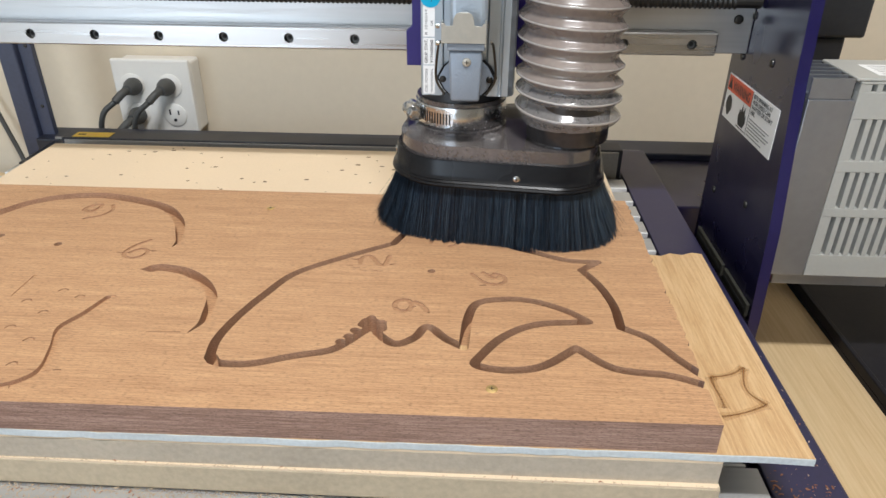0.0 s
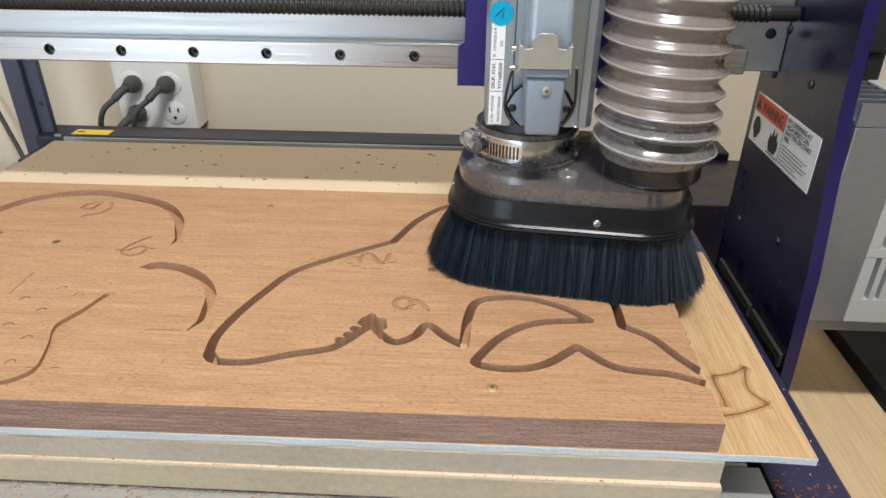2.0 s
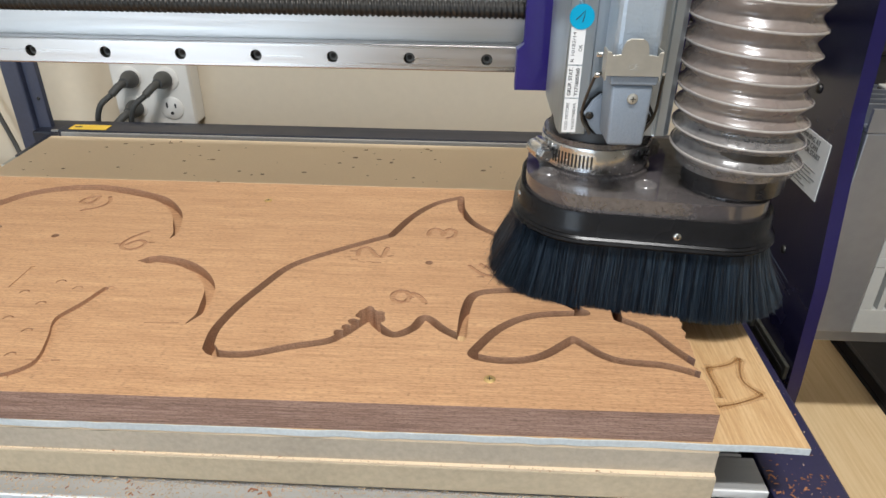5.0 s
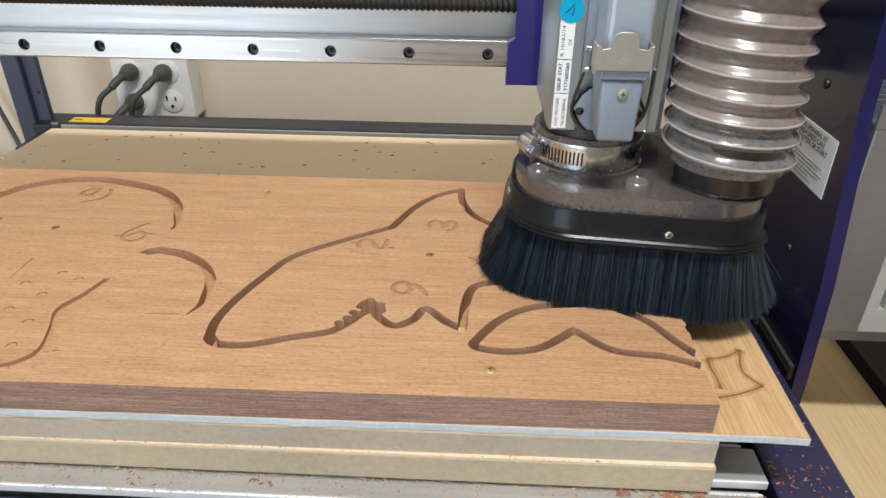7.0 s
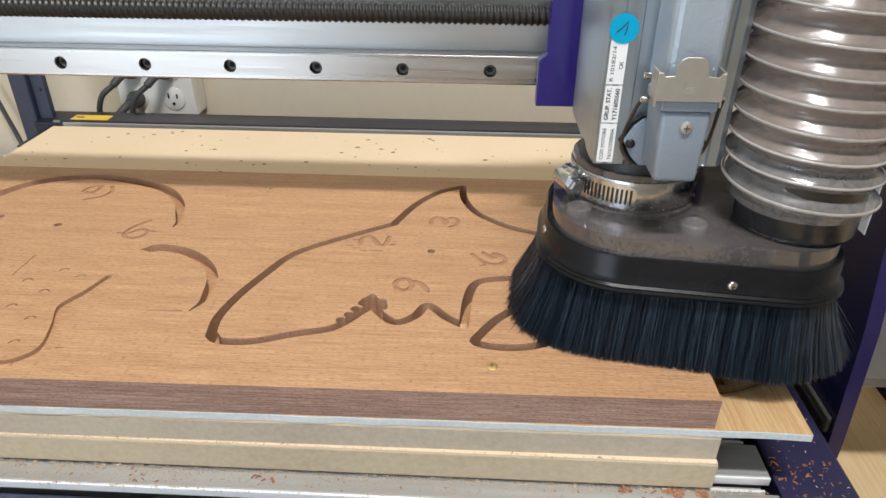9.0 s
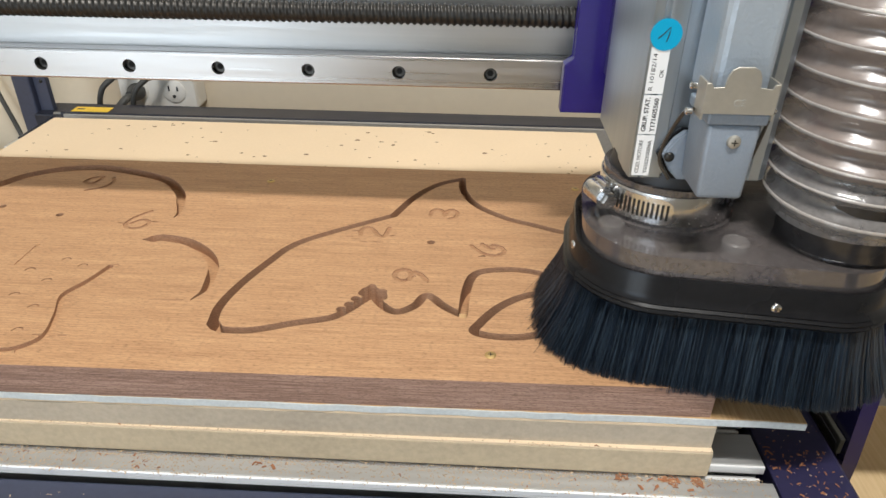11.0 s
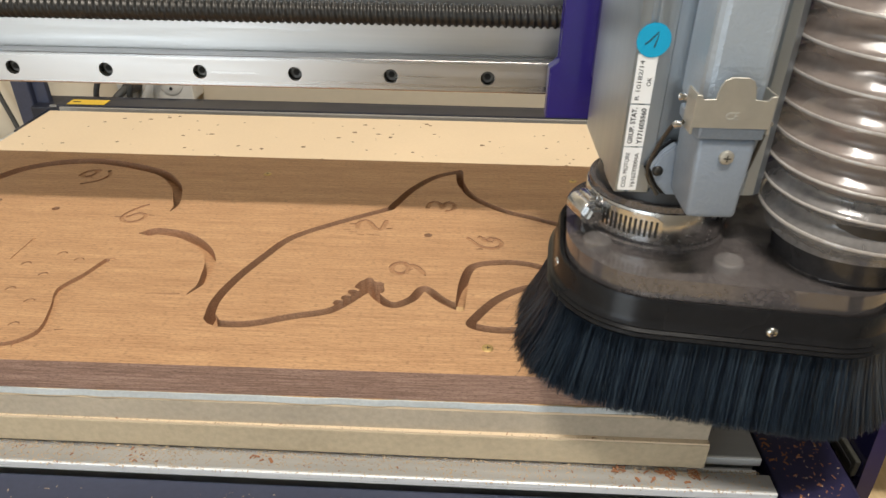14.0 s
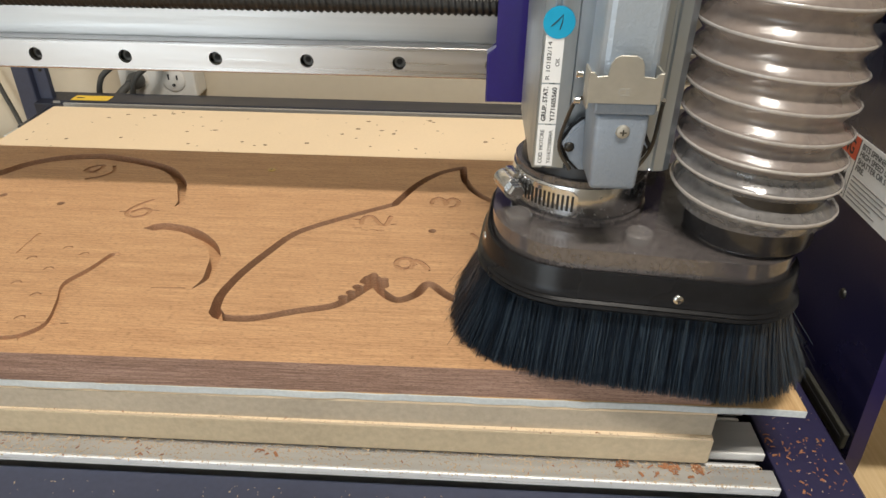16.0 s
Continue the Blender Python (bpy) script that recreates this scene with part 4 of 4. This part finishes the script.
part("sticker_mark", tube([(-0.1688, -0.1307, 0.1712), (-0.1666, -0.1307, 0.1732), (-0.1640, -0.1307, 0.1762), (-0.1642, -0.1307, 0.1730), (-0.1650, -0.1307, 0.1698)], 0.00028, 6), INK, dot)

# ---- the hose clamp ----
clamp = thing("hose_clamp", "shiny steel worm-drive clamp round the spindle nose", "hose clamp")
part("band", turned([(0.0352, 0.0791), (0.0354, 0.0796), (0.0354, 0.0945), (0.0352, 0.0950)], Matrix.Translation((-0.1435, -0.100, 0)), 64), CHROME, clamp, "", 40)
part("plastic_sleeve", turned([(0.0362, 0.0746), (0.0362, 0.0765), (0.0348, 0.0775), (0.0348, 0.0790)], Matrix.Translation((-0.1435, -0.100, 0)), 64), SMOKE, clamp, "smoky plastic sleeve", 40)
part("sleeve_rim", turned([(0.0345, 0.0951), (0.0345, 0.0985)], Matrix.Translation((-0.1435, -0.100, 0)), 64), SMOKE, clamp, "", 40)
for k in range(12):
    a = radians(215 + 3.9 * k)
    m = Matrix.Translation((-0.1435 + 0.0360 * math.cos(a), -0.100 + 0.0360 * math.sin(a), 0.0868)) @ Matrix.Rotation(a, 4, "Z")
    bm = box(-0.0004, 0.0002, -0.0006, 0.0006, -0.0042, 0.0042)
    bmesh.ops.transform(bm, matrix=m, verts=bm.verts)
    part("band_slot", bm, BLACK_SCREW, clamp)
# the free end of the band lies over the rest, its tip cut to a shallow point
bm = bmesh.new()
rows = []
for k in range(15):
    a = radians(205 + 57 * k / 14)
    h = 0.0070 if k < 13 else (0.0060 if k == 13 else 0.0040)
    rows.append([bm.verts.new((-0.1435 + r * math.cos(a), -0.100 + r * math.sin(a), 0.0868 + z)) for r, z in ((0.0355, -h), (0.0360, -h), (0.0360, h), (0.0355, h))])
for p, q in zip(rows, rows[1:]):
    for j in range(4):
        bm.faces.new((p[j], p[(j + 1) % 4], q[(j + 1) % 4], q[j]))
bm.faces.new(rows[0])
bm.faces.new(rows[-1][::-1])
part("band_tongue", bm, CHROME, clamp, "slotted free end of the band", 30)
a = radians(200)
m = Matrix.Translation((-0.1435 + 0.0405 * math.cos(a), -0.100 + 0.0405 * math.sin(a), 0.0868)) @ Matrix.Rotation(a, 4, "Z")
part("worm_housing", turned([(0.0040, -0.0095), (0.0052, -0.0088), (0.0052, 0.0042), (0.0046, 0.0050)], m @ pose(0, 0, 0, -90), 28), CHROME, clamp, "rounded worm housing", 40)
bm = box(-0.0050, -0.0002, -0.0080, 0.0040, -0.0072, 0.0072, 0.0012)
bmesh.ops.transform(bm, matrix=m, verts=bm.verts)
part("saddle", bm, CHROME, clamp, "", 40)
screw = part("worm_screw", turned([(0.0032, 0.0050), (0.0032, 0.0062), (0.0056, 0.0063), (0.0056, 0.0070)], m @ pose(0, 0, 0, -90), 24), CHROME, clamp, "flanged hexagonal worm screw", 40)
part("hex_head", turned([(0.0046, 0.0071), (0.0046, 0.0108), (0.0038, 0.0118)], m @ pose(0, 0, 0, -90), 6), CHROME, screw)

# ---- the dust shoe ----
shoe = thing("dust_shoe", "smoky plastic dust shoe with navy bristle skirt", "dust shoe")


def shoe_line(grow=0.0, n=12):
    """The shoe's outline, its long axis turned a little, widened by grow all round."""
    out = []
    turn_by = radians(-6.5)
    for u, v, r, a0 in ((0.0775, 0.0605, 0.044, 0), (-0.0750, 0.0605, 0.044, 90), (-0.0750, -0.0545, 0.042, 180), (0.0775, -0.0545, 0.031, 270)):
        cu, cv = u - math.copysign(r, u), v - math.copysign(r, v)
        for k in range(n + 1):
            a = radians(a0 + 90 * k / n)
            x, y = cu + (r + grow) * math.cos(a), cv + (r + grow) * math.sin(a)
            out.append((-0.1138 + x * math.cos(turn_by) - y * math.sin(turn_by), -0.108 + x * math.sin(turn_by) + y * math.cos(turn_by)))
    return out


top = shoe_line()
part("top_plate", prism(shoe_line(-0.001), 0.0605, 0.0745, 0.0015), SMOKE, shoe, "dusty smoky clear top plate", 40)
part("hose_boss", turned([(0.0262, 0.0746), (0.0262, 0.0790), (0.0255, 0.0800)], Matrix.Translation((-0.0650, -0.1335, 0)), 48), SMOKE, shoe, "", 40)
for x, y in ((-0.1190, -0.1465), (-0.1765, -0.1300), (-0.1000, -0.070)):
    part("clear_stud", turned([(0.0068, 0.0746), (0.0068, 0.0785), (0.0060, 0.0793), (0.0056, 0.0789)], Matrix.Translation((x, y, 0)), 28), STUD, shoe, "clear plastic stud", 40)


def band(levels, pts, mat, name, label):
    """A closed band round the outline: levels of (outward offset, height)."""
    bm = bmesh.new()
    n = len(pts)
    ring = [Vector((x, y, 0)) for x, y in pts]
    out = [((ring[(i + 1) % n] - ring[i - 1]).normalized().cross(Vector((0, 0, 1)))) for i in range(n)]
    rows = [[bm.verts.new(ring[i] + out[i] * d + Vector((0, 0, z))) for i in range(n)] for d, z in levels]
    for a, b in zip(rows, rows[1:] + rows[:1]):
        for i in range(n):
            bm.faces.new((a[i], a[(i + 1) % n], b[(i + 1) % n], b[i]))
    return part(name, bm, mat, shoe, label, 50)


band([(-0.0007, 0.0640), (0.0016, 0.0648), (0.0026, 0.0630), (0.0028, 0.0545), (0.0040, 0.0520), (0.0050, 0.0507), (0.0046, 0.0500), (0.0060, 0.0487), (0.0056, 0.0478), (0.0066, 0.0465), (0.0052, 0.0445), (0.0004, 0.0445)], top, RUBBER, "rubber_band", "black rubber band with a lip")
part("inner_plate", prism(shoe_line(-0.0035, 8), 0.0462, 0.0604), BLACK_PLASTIC, shoe)
screw_head("band_screw", (-0.1010, -0.1672, 0.0540), 0.0028, CHROME, shoe)
screw_head("band_screw", (-0.1925, -0.1190, 0.0580), 0.0024, CHROME, shoe, (-0.96, -0.25, 0))
part("brush_core", prism(shoe_line(-0.003, 8), 0.012, 0.0461), BLACK_PLASTIC, shoe)


def bristles():
    """Thin filaments in a few rows round the outline, splayed outward at the ends."""
    rng = random.Random(11)
    pts = [Vector((x, y)) for x, y in shoe_line(0.002, 16)]
    n = len(pts)
    lens = [(pts[(i + 1) % n] - pts[i]).length for i in range(n)]
    total = sum(lens)
    cum = np.cumsum([0] + lens)
    verts, faces = [], []
    count = 30000
    for k in range(count):
        s = rng.uniform(0, total)
        i = min(int(np.searchsorted(cum, s, side="right")) - 1, n - 1)
        f = (s - cum[i]) / lens[i]
        p = pts[i].lerp(pts[(i + 1) % n], f)
        d = (pts[(i + 1) % n] - pts[i]).normalized()
        o = Vector((d.y, -d.x))
        inset = rng.uniform(0.0, 0.007)
        clump = noise.noise(Vector((s * 220, 0.3, 0)))
        side = max(0.0, abs(o.x) - 0.15) ** 1.8
        flare = (0.0052 + 0.0190 * side) * rng.uniform(0.75, 1.08) - inset * 0.6 + 0.0006 * clump + 0.0042 * max(0.0, -o.y) * min(1.0, max(0.0, (p.x + 0.150) / 0.09))
        along = rng.gauss(0, 0.0011) + 0.0004 * clump + 0.004 * (p.x + 0.117) / 0.075 * abs(d.x)
        z1 = -0.0016 + rng.uniform(-0.0008, 0.0008) + (0.002 * rng.random() if rng.random() < 0.06 else 0) + 0.004 * side
        if rng.random() < 0.008:
            flare, along = flare * 1.3 + 0.003 * side, along * 3
        a = p - o * inset
        mid = a + o * flare * 0.42 + d * along * 0.5
        b = a + o * flare + d * along
        r = rng.uniform(0.00012, 0.00021)
        base = len(verts)
        for q, z, w in ((a, 0.0462, r), (mid, 0.0462 + (z1 - 0.0462) * 0.5, r), (b, z1, r * 0.55)):
            for j in range(3):
                t = 2 * math.pi * j / 3
                verts.append((q.x + w * math.cos(t), q.y + w * math.sin(t), z))
        for lv in (0, 3):
            for j in range(3):
                faces.append((base + lv + j, base + lv + (j + 1) % 3, base + lv + 3 + (j + 1) % 3, base + lv + 3 + j))
        faces.append((base + 6, base + 7, base + 8))
    me = bpy.data.meshes.new("bristles")
    me.from_pydata(verts, [], faces)
    me.materials.append(BRISTLE)
    ob = new("bristles", me)
    ob.parent = shoe
    tagged(ob, "navy nylon bristles splayed outward", kind="stuff")


bristles()

# ---- the extraction hose ----
hose = thing("dust_hose", "dusty translucent ribbed extraction hose", "hose")
part("cuff", turned([(0.0298, 0.0770), (0.0302, 0.0778), (0.0302, 0.1080), (0.0290, 0.1090)], Matrix.Translation((-0.0636, -0.1335, 0)), 48), CUFF, hose, "dark glossy hose cuff", 40)
TURNS = 15


def climb(u):
    """Height of the hose wall after u turns: the lowest turns are pressed together."""
    return float(np.interp(u, [-1, 0.5, 1.5, 2.5, 3.5, 4.5, 5.5, 6.5, 20], [0.0760, 0.0928, 0.1058, 0.1165, 0.1282, 0.1408, 0.1540, 0.1676, 0.3660]))


def hose_axis(z):
    return -0.0640 - 0.01 * (z - 0.08), -0.1255 + 0.06 * (z - 0.08) - 0.006 * max(0.0, 1 - (z - 0.088) / 0.06)


bm = bmesh.new()
steps, per = 56, 10
rows = TURNS * per
grid = []
for i in range(4, rows + 1):
    ring = []
    for j in range(steps):
        a = 2 * math.pi * j / steps
        z = climb(i / per)
        u = (i / per + j / steps) % 1.0
        ridge = max(0.0, 1 - abs(u - 0.5) / 0.42)
        r = 0.0338 + 0.0048 * ridge ** 0.9 + 0.0006 * noise.noise(Vector((math.cos(a) * 2, math.sin(a) * 2, z * 40)))
        cx, cy = hose_axis(z)
        ring.append(bm.verts.new((cx + r * math.cos(a), cy + r * math.sin(a), z - 0.0030 * math.cos(a - 4.0) * max(0.0, 1 - i / 14) - (0.0015 if i == 4 else 0))))
    grid.append(ring)
for i, (g, h) in enumerate(zip(grid, grid[1:])):
    for j in range(steps):
        bm.faces.new((g[j], g[(j + 1) % steps], h[(j + 1) % steps], h[j])).material_index = 1 if i + j * per / steps < 2.7 * per else 0
wall = part("hose_wall", bm, HOSE, hose, "", 80)
wall.data.materials.append(HOSE_CLEAR)
line = []
for k in range((TURNS - 1) * 40):
    u = k / 40
    a = -2 * math.pi * u
    z = climb(u + 0.5)
    cx, cy = hose_axis(z)
    line.append((cx + 0.0383 * math.cos(a), cy + 0.0383 * math.sin(a), z))
part("spiral_rib", tube(line, 0.0008, 6), RIB, hose, "stiffening spiral, paled for its crest highlight", 60)


# ---- what moves ----
HEAD_ROWS = [
    (0.0, 0.0000, 0.3585),
    (0.5, 0.0007, 0.3355),
    (1.0, 0.0095, 0.3125),
    (1.5, 0.0236, 0.2965),
    (2.0, 0.0466, 0.2868),
    (2.5, 0.0668, 0.2720),
    (3.0, 0.0834, 0.2656),
    (3.5, 0.0943, 0.2660),
    (4.0, 0.0954, 0.2660),
    (6.5, 0.0862, 0.2556),
    (7.0, 0.0853, 0.2542),
    (7.5, 0.0855, 0.2538),
    (8.0, 0.0904, 0.2455),
    (8.5, 0.1000, 0.2222),
    (9.0, 0.1026, 0.1964),
    (9.2, 0.1009, 0.1908),
    (11.3, 0.1242, 0.1607),
    (11.5, 0.1301, 0.1528),
    (12.0, 0.1391, 0.1312),
    (12.5, 0.1392, 0.1294),
    (13.0, 0.1375, 0.1288),
    (13.5, 0.1303, 0.1343),
    (14.0, 0.1070, 0.1437),
    (14.5, 0.0822, 0.1498),
    (15.0, 0.0703, 0.1632),
    (15.5, 0.0694, 0.1636),
    (16.0, 0.0677, 0.1625),
]


def motions():
    walk(gantry, [(t, pose(0, y, 0)) for t, x, y in HEAD_ROWS])
    for ob in (head, clamp, shoe, hose):
        walk(ob, [(t, pose(x, y, 0)) for t, x, y in HEAD_ROWS])


motions()
